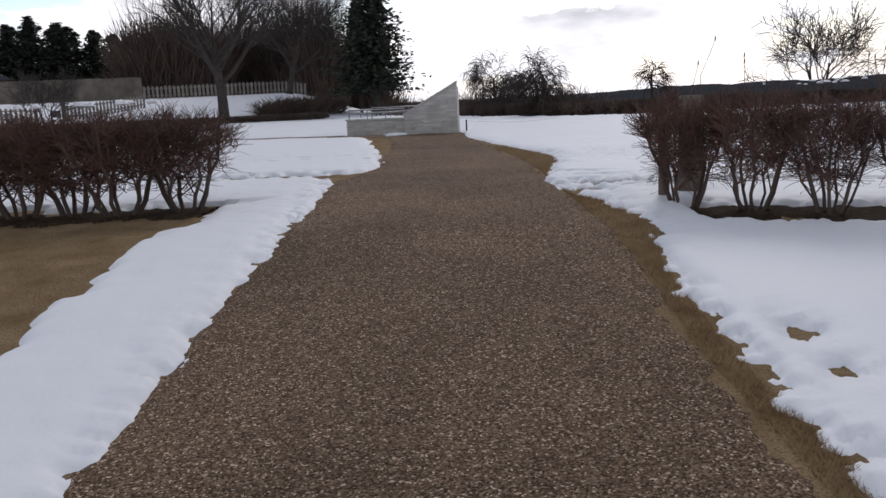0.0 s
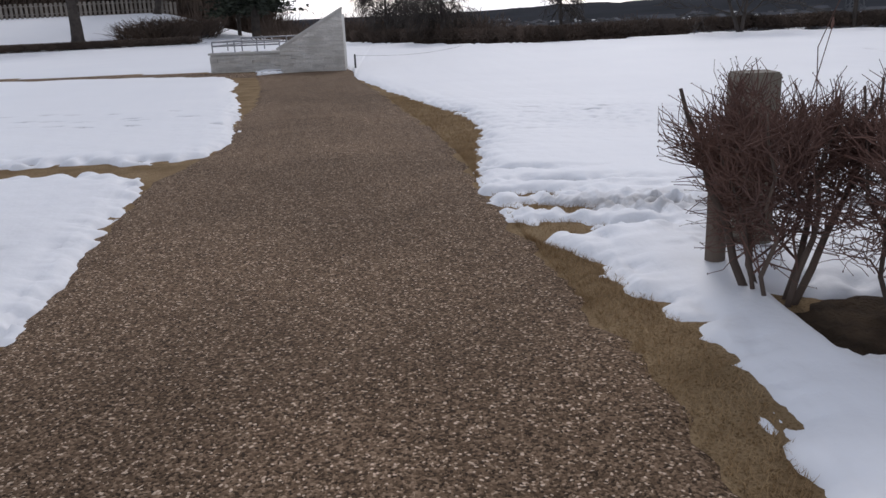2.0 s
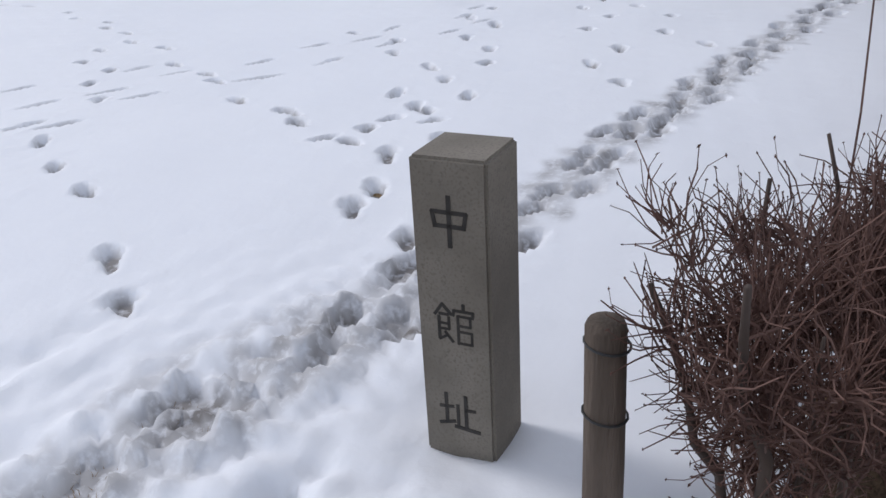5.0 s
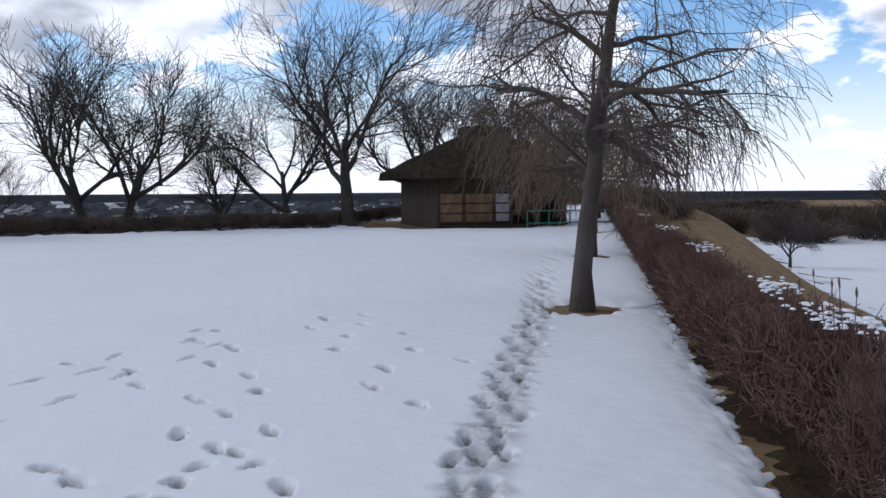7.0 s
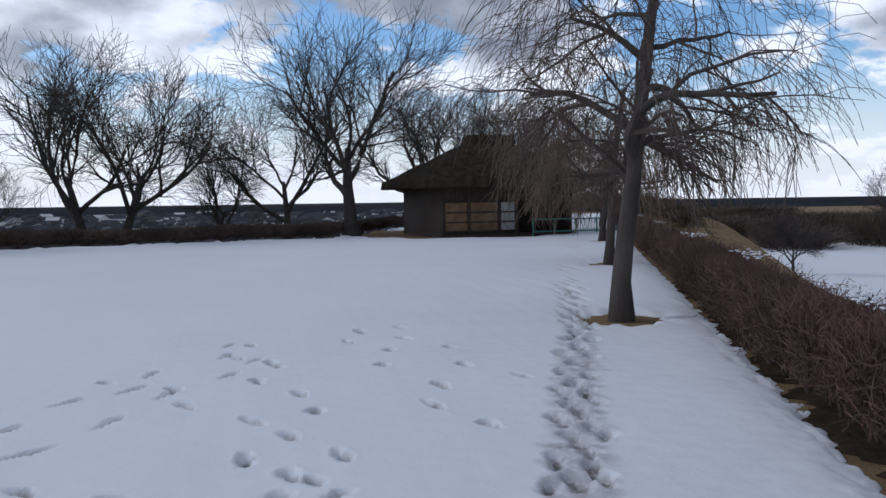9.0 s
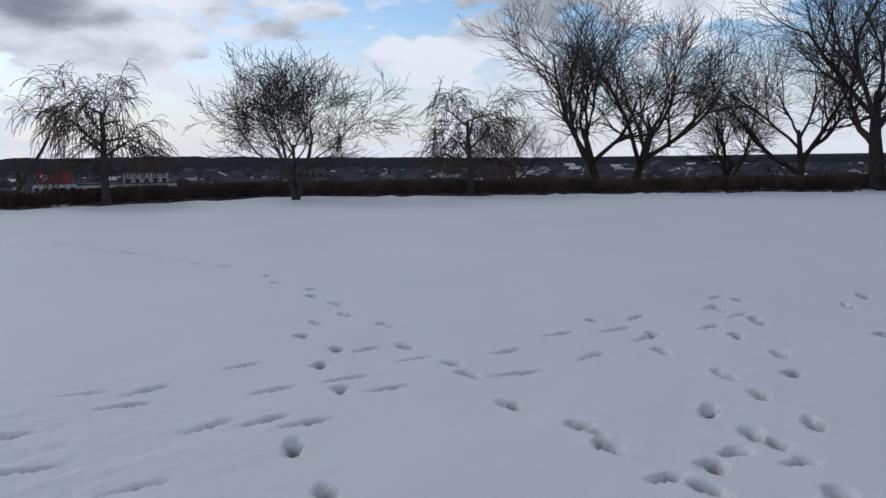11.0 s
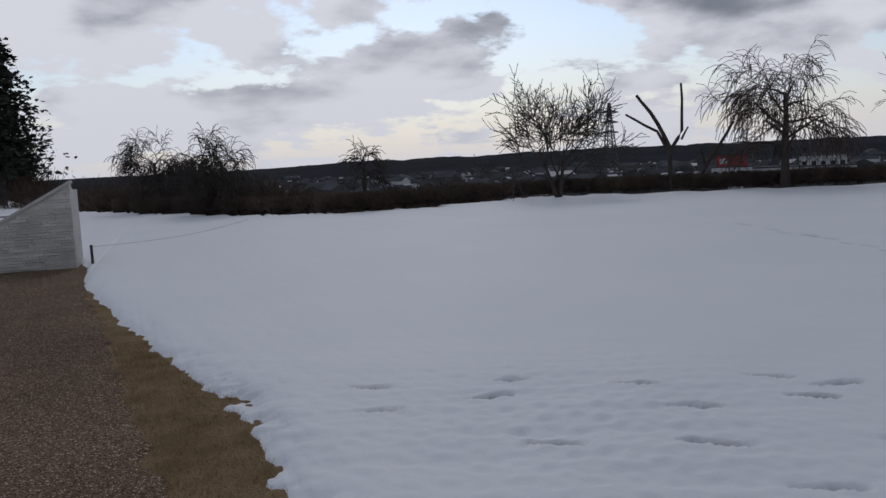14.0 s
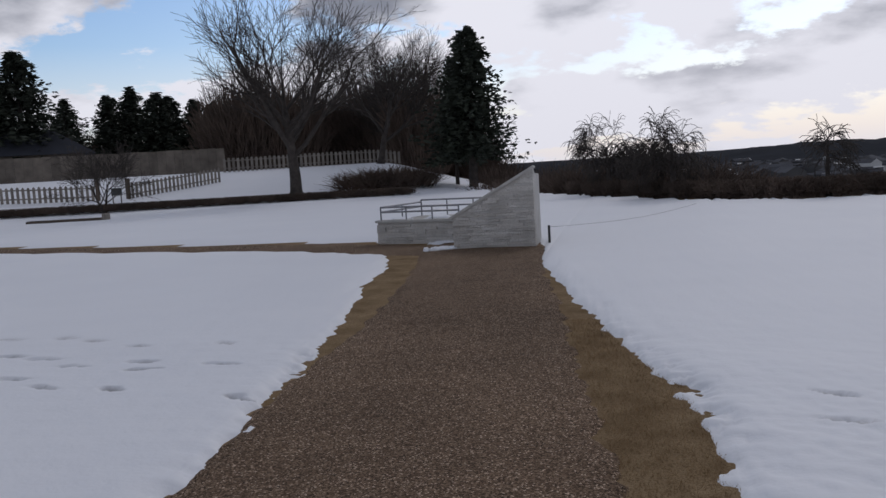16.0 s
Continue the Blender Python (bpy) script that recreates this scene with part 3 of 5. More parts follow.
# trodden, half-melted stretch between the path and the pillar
wet_shade = np.maximum(wet_shade, 0.75 * np.clip(1.2 - np.abs((vc[:, 0] - 1.2) * .3 + (vc[:, 1] - 8.2) * .95) / .3 - np.abs(vc[:, 0] - 1.75) / 1.1, 0, 1) * sstep(-.2, .7, smooth_noise(vc[:, 0], vc[:, 1] * 1.6, .4, 91)))
wet_shade = np.maximum(wet_shade, (0.42 + 0.2 * smooth_noise(vc[:, 0], vc[:, 1], .3, 95)) * (1 - sstep(.1, .24, lane_gap(vc[:, 0], vc[:, 1]) + .05 * smooth_noise(vc[:, 0], vc[:, 1], .35, 92))) * sstep(12, 7, vc[:, 0]))
snow.data.attributes.new("wet_shade", "FLOAT", "POINT").data.foreach_set("value", wet_shade)
tagged(snow, "thin white thawing snow cover with footprints", "snow", kind="stuff")


# ---- dark soil under the hedges ----
def soil_strip(name, x0, x1, yf, half, seed):
    V, Fc = [], []
    xs = np.arange(x0, x1, .06)
    for x in xs:
        c = yf(x)
        w0, w1 = half * (1 + .45 * smooth_noise(x, 0.0, .9, seed) + .25 * smooth_noise(x, 0.0, .22, seed + 1)), half * (1 + .45 * smooth_noise(x, 4.0, .9, seed + 2) + .25 * smooth_noise(x, 0.0, .22, seed + 3))
        for k in range(9):
            y = c - w0 + (w0 + w1) * k / 8
            V.append((x, y, float(land(x, y)) + (.022 + .012 * math.sin(k * 2.1 + x * 31) if 0 < k < 8 else -.01)))
    for i in range(len(xs) - 1):
        for k in range(8):
            a = i * 9 + k
            Fc.append((a, a + 9, a + 10, a + 1))
    tagged(new(name, mesh_of(name, V, Fc, SOIL, True)), "dark damp soil under the hedge", "soil", kind="structure")


soil_strip("ground_soil_bed", 1.45, 14.0, lambda x: 6.24 - .265 * (x - 1.45), .3, 61)
soil_strip("ground_soil_bed_beyond", -9.5, -2.45, lambda x: 7.15, .32, 71)

# ---- trees ----
def limb(out, p, d, r, height, depth, kind, rnd, vary=1.0):
    """One limb and, at its side, the finer limbs; lengths and bends are given level by level."""
    top = kind["depth"]
    steps = 7 if depth == top else 6 if depth == top - 1 else 4 if depth else 3
    length = height * kind["len"][depth] * vary
    pts, rad = [p.copy()], [r]
    w, g = kind["wiggle"] * (0.3 if depth == top else 1.0), kind["grav"][depth]
    for i in range(steps):
        d = d + Vector((rnd.uniform(-w, w), rnd.uniform(-w, w), rnd.uniform(-w, w) + g * (0.4 + 1.2 * i / steps)))
        d.normalize()
        p = p + d * (length / steps)
        if depth < top and i > 0 and p.z < height * kind.get("floor", 0) * (1 + 0.35 * math.sin(7 * p.x + 5 * p.y)):
            break
        pts.append(p.copy())
        rad.append(r * (1 - (0.6 if depth else 0.8) * (i + 1) / steps))
    out.append((pts, rad, depth))
    if depth == 0:
        return
    steps = len(pts) - 1
    n = kind["kids"][depth]
    t0 = kind["start"] if depth == top else 0.25
    for k in range(n):
        t = min(0.98, t0 + (1 - t0) * (k + rnd.uniform(0.1, 1.0)) / n)
        i = min(int(t * steps), steps - 1)
        f = t * steps - i
        q = pts[i].lerp(pts[i + 1], f)
        base = (pts[i + 1] - pts[i]).normalized()
        if depth == top:
            an = 2.4 * k + rnd.uniform(-0.5, 0.5)
            side = Vector((math.cos(an), math.sin(an), 0.0))
        else:
            side = base.cross(Vector((rnd.uniform(-1, 1), rnd.uniform(-1, 1), rnd.uniform(-1, 1)))).normalized()
        a = kind["spread"][depth] * rnd.uniform(0.7, 1.25)
        nd = (base * math.cos(a) + side * math.sin(a)).normalized()
        limb(out, q, nd, (rad[i] * (1 - f) + rad[i + 1] * f) * rnd.uniform(*kind.get("rad", (0.45, 0.66))), height, depth - 1, kind, rnd, rnd.uniform(0.7, 1.2) * (1.2 - 0.5 * t if depth == top else 1))


BROAD = dict(depth=4, len=[.11, .17, .27, .48, .42], grav=[.02, .03, .05, .07, 0], kids=[0, 4, 6, 6, 8], spread=[0, .65, .65, .62, .8], wiggle=.2, start=.3)
TALL = dict(depth=4, len=[.10, .16, .26, .56, .42], grav=[.03, .05, .08, .09, 0], kids=[0, 6, 7, 7, 6], spread=[0, .6, .58, .55, .68], wiggle=.27, start=.36, rad=(.55, .74))
FAN = dict(depth=4, len=[.085, .15, .26, .62, .5], grav=[.03, .05, .07, .08, 0], kids=[0, 5, 6, 7, 12], spread=[0, .55, .55, .5, .82], wiggle=.16, start=.46, rad=(.5, .68))
WEEPING = dict(depth=4, len=[.2, .24, .3, .44, .85], grav=[-.55, -.32, -.12, -.03, 0], kids=[0, 5, 5, 5, 10], spread=[0, .7, .8, .75, 1.15], wiggle=.2, start=.38, floor=.22)
LARGE_WEEPING = dict(WEEPING, kids=[0, 5, 5, 5, 11], len=[.15, .19, .24, .33, .85], floor=.34, wiggle=.3, rad=(.52, .7))
UMBRELLA = dict(depth=3, len=[.2, .3, .5, .85], grav=[-.35, -.2, -.04, 0], kids=[0, 6, 6, 8], spread=[0, .8, .8, 1.25], wiggle=.35, start=.7)


def tree_meshes(seed, kind, height, radius, lean=(0, 0), thin=0.004, bark=None, twig=None, stems=1, fork=0.3, cut=0):
    """Meshes of trunk with main limbs, and of the crown of twigs; scaled to the height."""
    rnd = random.Random(seed)
    out = []
    for s in range(stems):
        an = 2 * math.pi * s / stems + rnd.uniform(0, 1)
        d = Vector((lean[0] + (fork * math.cos(an) if stems > 1 else 0), lean[1] + (fork * math.sin(an) if stems > 1 else 0), 1)).normalized()
        limb(out, Vector((0, 0, -0.15)), d, radius * (1 if stems == 1 else 0.75), height, kind["depth"], kind, rnd, rnd.uniform(0.9, 1.1))
    zt = max(p.z for pts, _, _ in out for p in pts)
    k = height / zt
    Vc, Fc, woods = [], [], []
    for pts, rad, dep in out:
        pts = [p * k for p in pts]
        pts[0] = pts[0] if dep < kind["depth"] else Vector((pts[0].x, pts[0].y, -0.15))
        rad = [max(q, thin) for q in rad]
        if dep == kind["depth"]:
            rad[0] *= 1.45
        if dep >= kind["depth"] - 1:
            Vt, Ft = [], []
            tube(Vt, Ft, pts, rad, 8 if dep == kind["depth"] else 6)
            nm = "trunk" if dep == kind["depth"] else "limb"
            woods.append((nm, mesh_of(nm, Vt, Ft, bark or BARK, True)))
        elif dep >= cut:
            tube(Vc, Fc, pts, rad, 4 if dep > 1 else 3)
    return woods, mesh_of("crown", Vc, Fc, twig or bark or TWIG)


def put_tree(name, meshes, x, y, label, category="tree", turn=0.0, size=1.0, group="", z=None):
    e = thing(name, label, category, x, y, float(land(x, y)) if z is None else z, group)
    e.rotation_euler.z = turn
    e.scale = (size, size, size)
    for nm, me in meshes[0]:
        piece(nm, me, e)
    piece("crown", meshes[1], e, None, "bare winter twigs")
    return e


def polar(bearing, dist):
    return 0.55 + dist * math.sin(radians(bearing)), 8.3 + dist * math.cos(radians(bearing))


weep_a = tree_meshes(3, LARGE_WEEPING, 5.6, 0.13, thin=0.0034, twig=TWIG)
put_tree("weeping_cherry", weep_a, 10.1, 5.3, "large bare weeping cherry tree in a thawed ring of grass", group="row of cherry trees")
weep_b = tree_meshes(8, WEEPING, 5.2, 0.11, thin=0.006, twig=WEEP)
for n, (x, y, tn, sz) in enumerate([(17.6, 3.2, 1.0, 1.0), (26.0, 0.9, 2.1, 0.95), (36, -2.0, 3.0, 0.95), (46, -5.0, 4.0, 1.0)]):
    put_tree("weeping_cherry", weep_b, x, y, "bare weeping cherry tree beside the long hedge", turn=tn, size=sz, group="row of cherry trees")
weep_c = tree_meshes(21, WEEPING, 4.7, 0.16, thin=0.009, bark=BARKDARK, twig=TWIG)
put_tree("weeping_cherry", weep_c, *polar(39.8, 28.3), "bare weeping cherry with a rounded drooping crown", turn=0.4, group="trees along the field edge")
put_tree("weeping_cherry", weep_c, *polar(63.8, 28.6), "small bare weeping cherry behind the low hedge", turn=2.4, size=0.88, group="trees along the field edge")
multi = tree_meshes(33, dict(BROAD, kids=[0, 6, 6, 6, 5], len=[.09, .15, .26, .48, .42]), 5.2, 0.13, thin=0.007, bark=BARKDARK, stems=3, fork=0.35)
put_tree("maple", multi, *polar(51.8, 28.0), "bare round-crowned tree with several stems", turn=0.2, group="trees along the field edge")
tall_a = tree_meshes(41, TALL, 9.2, 0.24, lean=(-0.10, 0.1), thin=0.0075, bark=BARKDARK)
tall_b = tree_meshes(47, TALL, 9.0, 0.22, lean=(0.16, -0.12), thin=0.0075, bark=BARKDARK)
tall_c = tree_meshes(52, TALL, 9.8, 0.3, thin=0.0075, bark=BARKDARK)
put_tree("zelkova", tall_a, *polar(72.6, 33), "tall bare tree leaning away from its neighbour", group="trees along the field edge")
put_tree("zelkova", tall_b, *polar(74.2, 33), "tall bare tree with forked upper limbs", group="trees along the field edge")
put_tree("zelkova", tall_a, *polar(80.2, 35), "slender bare crooked tree", turn=2.2, size=0.6, group="trees along the field edge")
put_tree("zelkova", tall_b, *polar(85.0, 33.5), "bare tree with a slanting trunk", turn=1.3, size=0.87, group="trees along the field edge")
put_tree("zelkova", tall_c, *polar(89.2, 32.5), "very tall bare tree with a thick upright trunk", group="trees along the field edge")
for b, dd, tn, sz in ((94.5, 42, 0.8, 0.85), (97.5, 46, 1.9, 0.8), (100.5, 47, 3.2, 0.85), (103, 50, 4.0, 0.8), (66.5, 46, 1.0, 0.62)):
    put_tree("zelkova", tall_c, *polar(b, dd), "bare tree standing beyond the thatched hut", turn=tn, size=sz, group="trees beyond the hut")
yt = tree_meshes(61, dict(BROAD, kids=[0, 3, 5, 5, 6]), 4.3, 0.11, lean=(-0.1, 0), thin=0.01, bark=BARKDARK, stems=2, fork=0.25)
put_tree("cherry_tree", yt, *polar(25.5, 26.8), "bare spreading tree at the edge of the snow field", group="trees along the field edge")
umb = tree_meshes(71, UMBRELLA, 2.3, 0.09, thin=0.009, bark=BARKDARK)
put_tree("small_cherry", umb, *polar(12.4, 25.6), "small bare umbrella-shaped tree", group="trees along the field edge")
weep_d = tree_meshes(81, WEEPING, 3.2, 0.12, thin=0.009, bark=BARKDARK)
put_tree("weeping_cherry", weep_d, *polar(-1.1, 31.5), "small bare weeping tree at the snow's edge", group="trees along the field edge")
put_tree("weeping_cherry", weep_d, *polar(3.0, 27.5), "small bare weeping tree with tangled twigs", turn=1.4, size=0.93, group="trees along the field edge")
big = tree_meshes(95, FAN, 12.6, 0.38, thin=0.0095, bark=BARKDARK)
put_tree("big_zelkova", big, *polar(-22.3, 45), "great bare tree with a fan of rising limbs")
put_tree("zelkova", tall_b, *polar(-16.5, 58), "bare tree in front of the dark wood", turn=0.7, size=1.15, group="wood edge trees")
for b, dd, tn, sz in ((-14.8, 64, 2.0, 1.1), (-12.6, 67, 3.1, 1.15)):
    put_tree("zelkova", tall_c, *polar(b, dd), "tall bare tree rising out of the dark wood", turn=tn, size=sz, group="wood edge trees")
put_tree("small_cherry", yt, *polar(-34.4, 45.5), "small bare tree beside the picket fence", turn=0.9, size=0.95)


def dead_tree(name, stems, x, y, label):
    e = thing(name, label, "dead tree", x, y, float(land(x, y)))
    rnd = random.Random(5)
    for path, r in stems:
        V, Fc = [], []
        pts = []
        for a, b in zip(path[:-1], path[1:]):
            for k in range(3):
                pts.append(Vector(a).lerp(Vector(b), k / 3) + Vector((rnd.uniform(-.02, .02), rnd.uniform(-.02, .02), 0)))
        pts.append(Vector(path[-1]))
        tube(V, Fc, pts, [r * (1 - 0.5 * i / len(pts)) for i in range(len(pts))], 7)
        piece("stem", mesh_of("stem", V, Fc, BARKDARK, True), e)
    return e


dx, dy = polar(32.8, 28.4)
dead_tree("pruned_tree", [([(0, 0, -.2), (0, 0, 1.5), (-.5, .3, 2.6), (-.9, .5, 3.2)], .085), ([(0, 0, 1.2), (-.35, .2, 2.0), (-1.2, .7, 2.6)], .06),
                          ([(0, 0, 1.3), (.35, -.2, 2.0), (.32, -.2, 3.5)], .065), ([(.3, -.2, 1.7), (.5, -.3, 2.1)], .04)], dx, dy, "dead pruned tree with sawn-off upright stems")
dx, dy = polar(35.3, 28.6)
dead_tree("leaning_trunk", [([(-.6, .4, -.2), (0, 0, 1.0), (.6, -.4, 2.2)], .075), ([(-.1, .1, .8), (-.2, .2, 1.4)], .05)], dx, dy, "leaning dead trunk with a cut top")


def conifer_meshes(seed, h, r, tiers, tight=1.0):
    """Trunk and a crown of many drooping leaf sprays."""
    rnd = random.Random(seed)
    V, Fc = [], []
    tube(V, Fc, [Vector((0, 0, -.2)), Vector((.05, 0, h * .5)), Vector((0, 0, h))], [r * .09, r * .06, .02], 7)
    Vc, Cc = [], []
    for i in range(tiers):
        t = i / tiers
        z = h * (0.22 + 0.78 * t)
        rr = r * (1 - t) ** 0.6 * rnd.uniform(0.6, 1.2) + 0.15
        for k in range(int(6 + 12 * (1 - t))):
            an = rnd.uniform(0, 6.28)
            L = rr * rnd.uniform(0.55, 1.15)
            for m in range(18):
                f = rnd.uniform(0.15, 1.0)
                c = Vector((math.cos(an) * L * f, math.sin(an) * L * f, z - L * f * 0.25 + rnd.uniform(-.22, .22)))
                sz = rnd.uniform(0.09, 0.21) * (h / 9) * tight
                n0 = len(Vc)
                a = Vector((rnd.uniform(-1, 1), rnd.uniform(-1, 1), rnd.uniform(-.7, .4))).normalized() * sz
                b = a.cross(Vector((rnd.uniform(-1, 1), rnd.uniform(-1, 1), rnd.uniform(-1, 1)))).normalized() * sz * 0.5
                Vc += [c - a * .4, c + b, c + a, c - b]
                Cc.append((n0, n0 + 1, n0 + 2, n0 + 3))
    return mesh_of("trunk", V, Fc, BARKDARK, True), mesh_of("crown", Vc, Cc, CONIFER)


def put_conifer(me, x, y, size, turn, label, group="", wide=1.0):
    e = thing("conifer", label, "conifer", x, y, float(land(x, y)), group)
    e.scale, e.rotation_euler.z = (size * wide, size * wide, size), turn
    piece("trunk", me[0], e)
    piece("crown", me[1], e, None, "dense dark green needles")


con_a, con_b = conifer_meshes(5, 9.4, 2.2, 46), conifer_meshes(9, 9.5, 1.8, 36)
put_conifer(con_a, *polar(-10.2, 50), 1.0, 0.0, "tall dark conifer beside the path's end", wide=1.5)
put_conifer(con_b, *polar(-11.3, 52), 0.82, 1.0, "dark conifer close behind another")
for b, dd, sz, tn in ((-38.7, 70, 1.22, 1), (-40.5, 70, 1.1, 2), (-36.2, 84, .95, 0), (-33.6, 86, 1.0, 2), (-32.2, 88, 1.12, 3), (-30.7, 86, 1.02, 4), (-30.0, 88, 1.0, 1),
                      (-28.4, 88, .95, 2), (-27.3, 86, .88, 5), (-26.3, 86, .85, 0), (-25.2, 88, .85, 3)):
    put_conifer(con_b, *polar(b, dd), sz * .85, tn, "dark conifer in the far tree line", "far conifers", 1.95)


# dark wood and brush behind: many fine upright shoots
def brush_mesh(seed, w, h, n, thin=0.02):
    rnd = random.Random(seed)
    V, Fc = [], []
    for k in range(n):
        an, q = rnd.uniform(0, 6.28), w * math.sqrt(rnd.random())
        p = Vector((math.cos(an) * q * .5, math.sin(an) * q * .5, rnd.uniform(-.1, h * .35)))
        d = Vector((math.cos(an) * .5 * q / w + rnd.uniform(-.5, .5), math.sin(an) * .5 * q / w + rnd.uniform(-.5, .5), rnd.uniform(.4, 1.2))).normalized()
        L = h * rnd.uniform(.3, .62) * (1.1 - .4 * q / w)
        pts = [p]
        for i in range(3):
            d = (d + Vector((rnd.uniform(-.3, .3), rnd.uniform(-.3, .3), rnd.uniform(-.15, .25)))).normalized()
            pts.append(pts[-1] + d * L / 3)
        tube(V, Fc, pts, [thin, thin * .8, thin * .6, thin * .3], 3)
    return mesh_of("shoots", V, Fc, BRUSH)


brush_a, brush_b = brush_mesh(3, 2.2, 3.0, 900), brush_mesh(4, 2.4, 2.6, 900)
rb = random.Random(12)


def put_brush(x, y, sx, sz, label="leafless brown thicket of fine shoots", group="thickets", z=None):
    e = thing("thicket", label, "bush", x, y, float(land(x, y)) if z is None else z, group)
    e.scale, e.rotation_euler.z = (sx, sx, sz), rb.uniform(0, 6)
    piece("crown", brush_a if rb.random() < .5 else brush_b, e)


for k in range(26):
    b, dd = rb.uniform(-26, -8.5), rb.uniform(62, 78)
    put_brush(*polar(b, dd), rb.uniform(1.6, 2.4), rb.uniform(2.2, 3.6), "tall leafless tangle at the edge of the wood", "wood thickets")
for k in range(16):
    b, dd = -40 + 15 * k / 16 + rb.uniform(-.4, .4), rb.uniform(90, 96)
    put_brush(*polar(b, dd), rb.uniform(1.6, 2.2), rb.uniform(1.6, 2.6), "leafless thicket between far conifers", "wood thickets")
for k in range(34):
    b = -9 + 31 * k / 34 + rb.uniform(-.6, .6)
    dd = float(np.interp(b, RB, RD)) + rb.uniform(4, 16)
    low_f = 1.0 if b < 7 else .55
    put_brush(*polar(b, dd), rb.uniform(1.1, 1.7) * (.6 + .4 * low_f), rb.uniform(0.85, 1.35) * low_f, z=ZG - rb.uniform(.9, 2.0))
for b, dd, sx, sz in ((-17.4, 48, 1.5, .62), (-15.9, 48.6, 1.4, .62), (-14.3, 49, 1.2, .6)):
    put_brush(*polar(b, dd), sx, sz, "rounded brown leafless shrub before the fence")
for k in range(12):
    put_brush(rb.uniform(38, 75), rb.uniform(-48, -22), rb.uniform(1.4, 2.2), rb.uniform(.7, 1.3), "leafless thicket on the lower ground", "low thickets")
for k in range(40):
    b = rb.uniform(104, 134)
    put_brush(*polar(b, rb.uniform(75, 150)), rb.uniform(2.4, 4.5), rb.uniform(.6, 1.0), "leafless thicket beyond the lower snow", "low thickets")


# ---- hedges ----
def shrub_meshes(seed, w, h, stems, twigs, thin, buds=0, material=None):
    """One leafless clipped shrub: stems, a box-shaped mass of crooked twigs and small dry leaves."""
    rnd = random.Random(seed)
    V, Fc, Vt, Ft, Vl, Fl = [], [], [], [], [], []
    tips = []
    for k in range(stems):
        an = 6.28 * k / stems + rnd.uniform(-.4, .4)
        p = Vector((rnd.uniform(-.06, .06), rnd.uniform(-.06, .06), -.06))
        d = Vector((math.cos(an) * rnd.uniform(.15, .75), math.sin(an) * rnd.uniform(.15, .75), 1)).normalized()
        pts = [p]
        for i in range(5):
            d = (d + Vector((rnd.uniform(-.28, .28), rnd.uniform(-.28, .28), rnd.uniform(-.05, .12)))).normalized()
            pts.append(pts[-1] + d * h * .155)
        r = rnd.uniform(.010, .022)
        tube(V, Fc, pts, [r * (1 - .12 * i) for i in range(6)], 5)
        tips += pts[2:]
    for k in range(twigs):
        s = rnd.choice(tips)
        tgt = Vector((rnd.uniform(-.5, .5) * w, rnd.uniform(-.5, .5) * w, h * (0.14 + .86 * rnd.random() ** .8)))
        s = s.lerp(tgt, rnd.uniform(.15, .75))
        s = Vector((max(-w * .5, min(w * .5, s.x)), max(-w * .5, min(w * .5, s.y)), min(s.z, h * .95)))
        d = (tgt - s) * .4 + Vector((rnd.uniform(-.3, .3), rnd.uniform(-.3, .3), rnd.uniform(.0, .5)))
        d.normalize()
        L = rnd.uniform(.12, .30)
        pts = [s]
        for i in range(3):
            d = (d + Vector((rnd.uniform(-.75, .75), rnd.uniform(-.75, .75), rnd.uniform(-.45, .55)))).normalized()
            q = pts[-1] + d * L / 3
            q.z = min(q.z, h * rnd.uniform(.97, 1.03))
            q.x, q.y = max(-w * .53, min(w * .53, q.x)), max(-w * .53, min(w * .53, q.y))
            pts.append(q)
        tube(Vt, Ft, pts, [thin, thin * .85, thin * .7, thin * .5], 3)
        for m in range(buds):
            c = pts[1 + m % 3] + Vector((rnd.uniform(-.012, .012), rnd.uniform(-.012, .012), rnd.uniform(-.012, .012)))
            a = Vector((rnd.uniform(-1, 1), rnd.uniform(-1, 1), rnd.uniform(-1, 1))).normalized() * rnd.uniform(.006, .014)
            b = a.cross(Vector((rnd.uniform(-1, 1), rnd.uniform(-1, 1), 1))).normalized() * .006
            n0 = len(Vl)
            Vl += [c - a, c + b, c + a, c - b]
            Fl.append((n0, n0 + 1, n0 + 2, n0 + 3))
    res = [mesh_of("stem", V, Fc, TWIG, True), mesh_of("twigs", Vt, Ft, material or HEDGE)]
    if buds:
        res.append(mesh_of("leaves", Vl, Fl, HEDGELEAF))
    return res


def put_shrub(ms, x, y, sx, sz, turn, label, group, z=None):
    e = thing("hedge_shrub", label, "shrub", x, y, float(land(x, y)) if z is None else z, group)
    e.scale, e.rotation_euler.z = (sx, sx, sz), turn
    for nme, me in zip(("stem", "crown", "foliage"), ms):
        piece(nme, me, e, None, {"stem": "", "crown": "tangled reddish brown twigs", "foliage": "dry red-brown leaf scraps"}[nme])




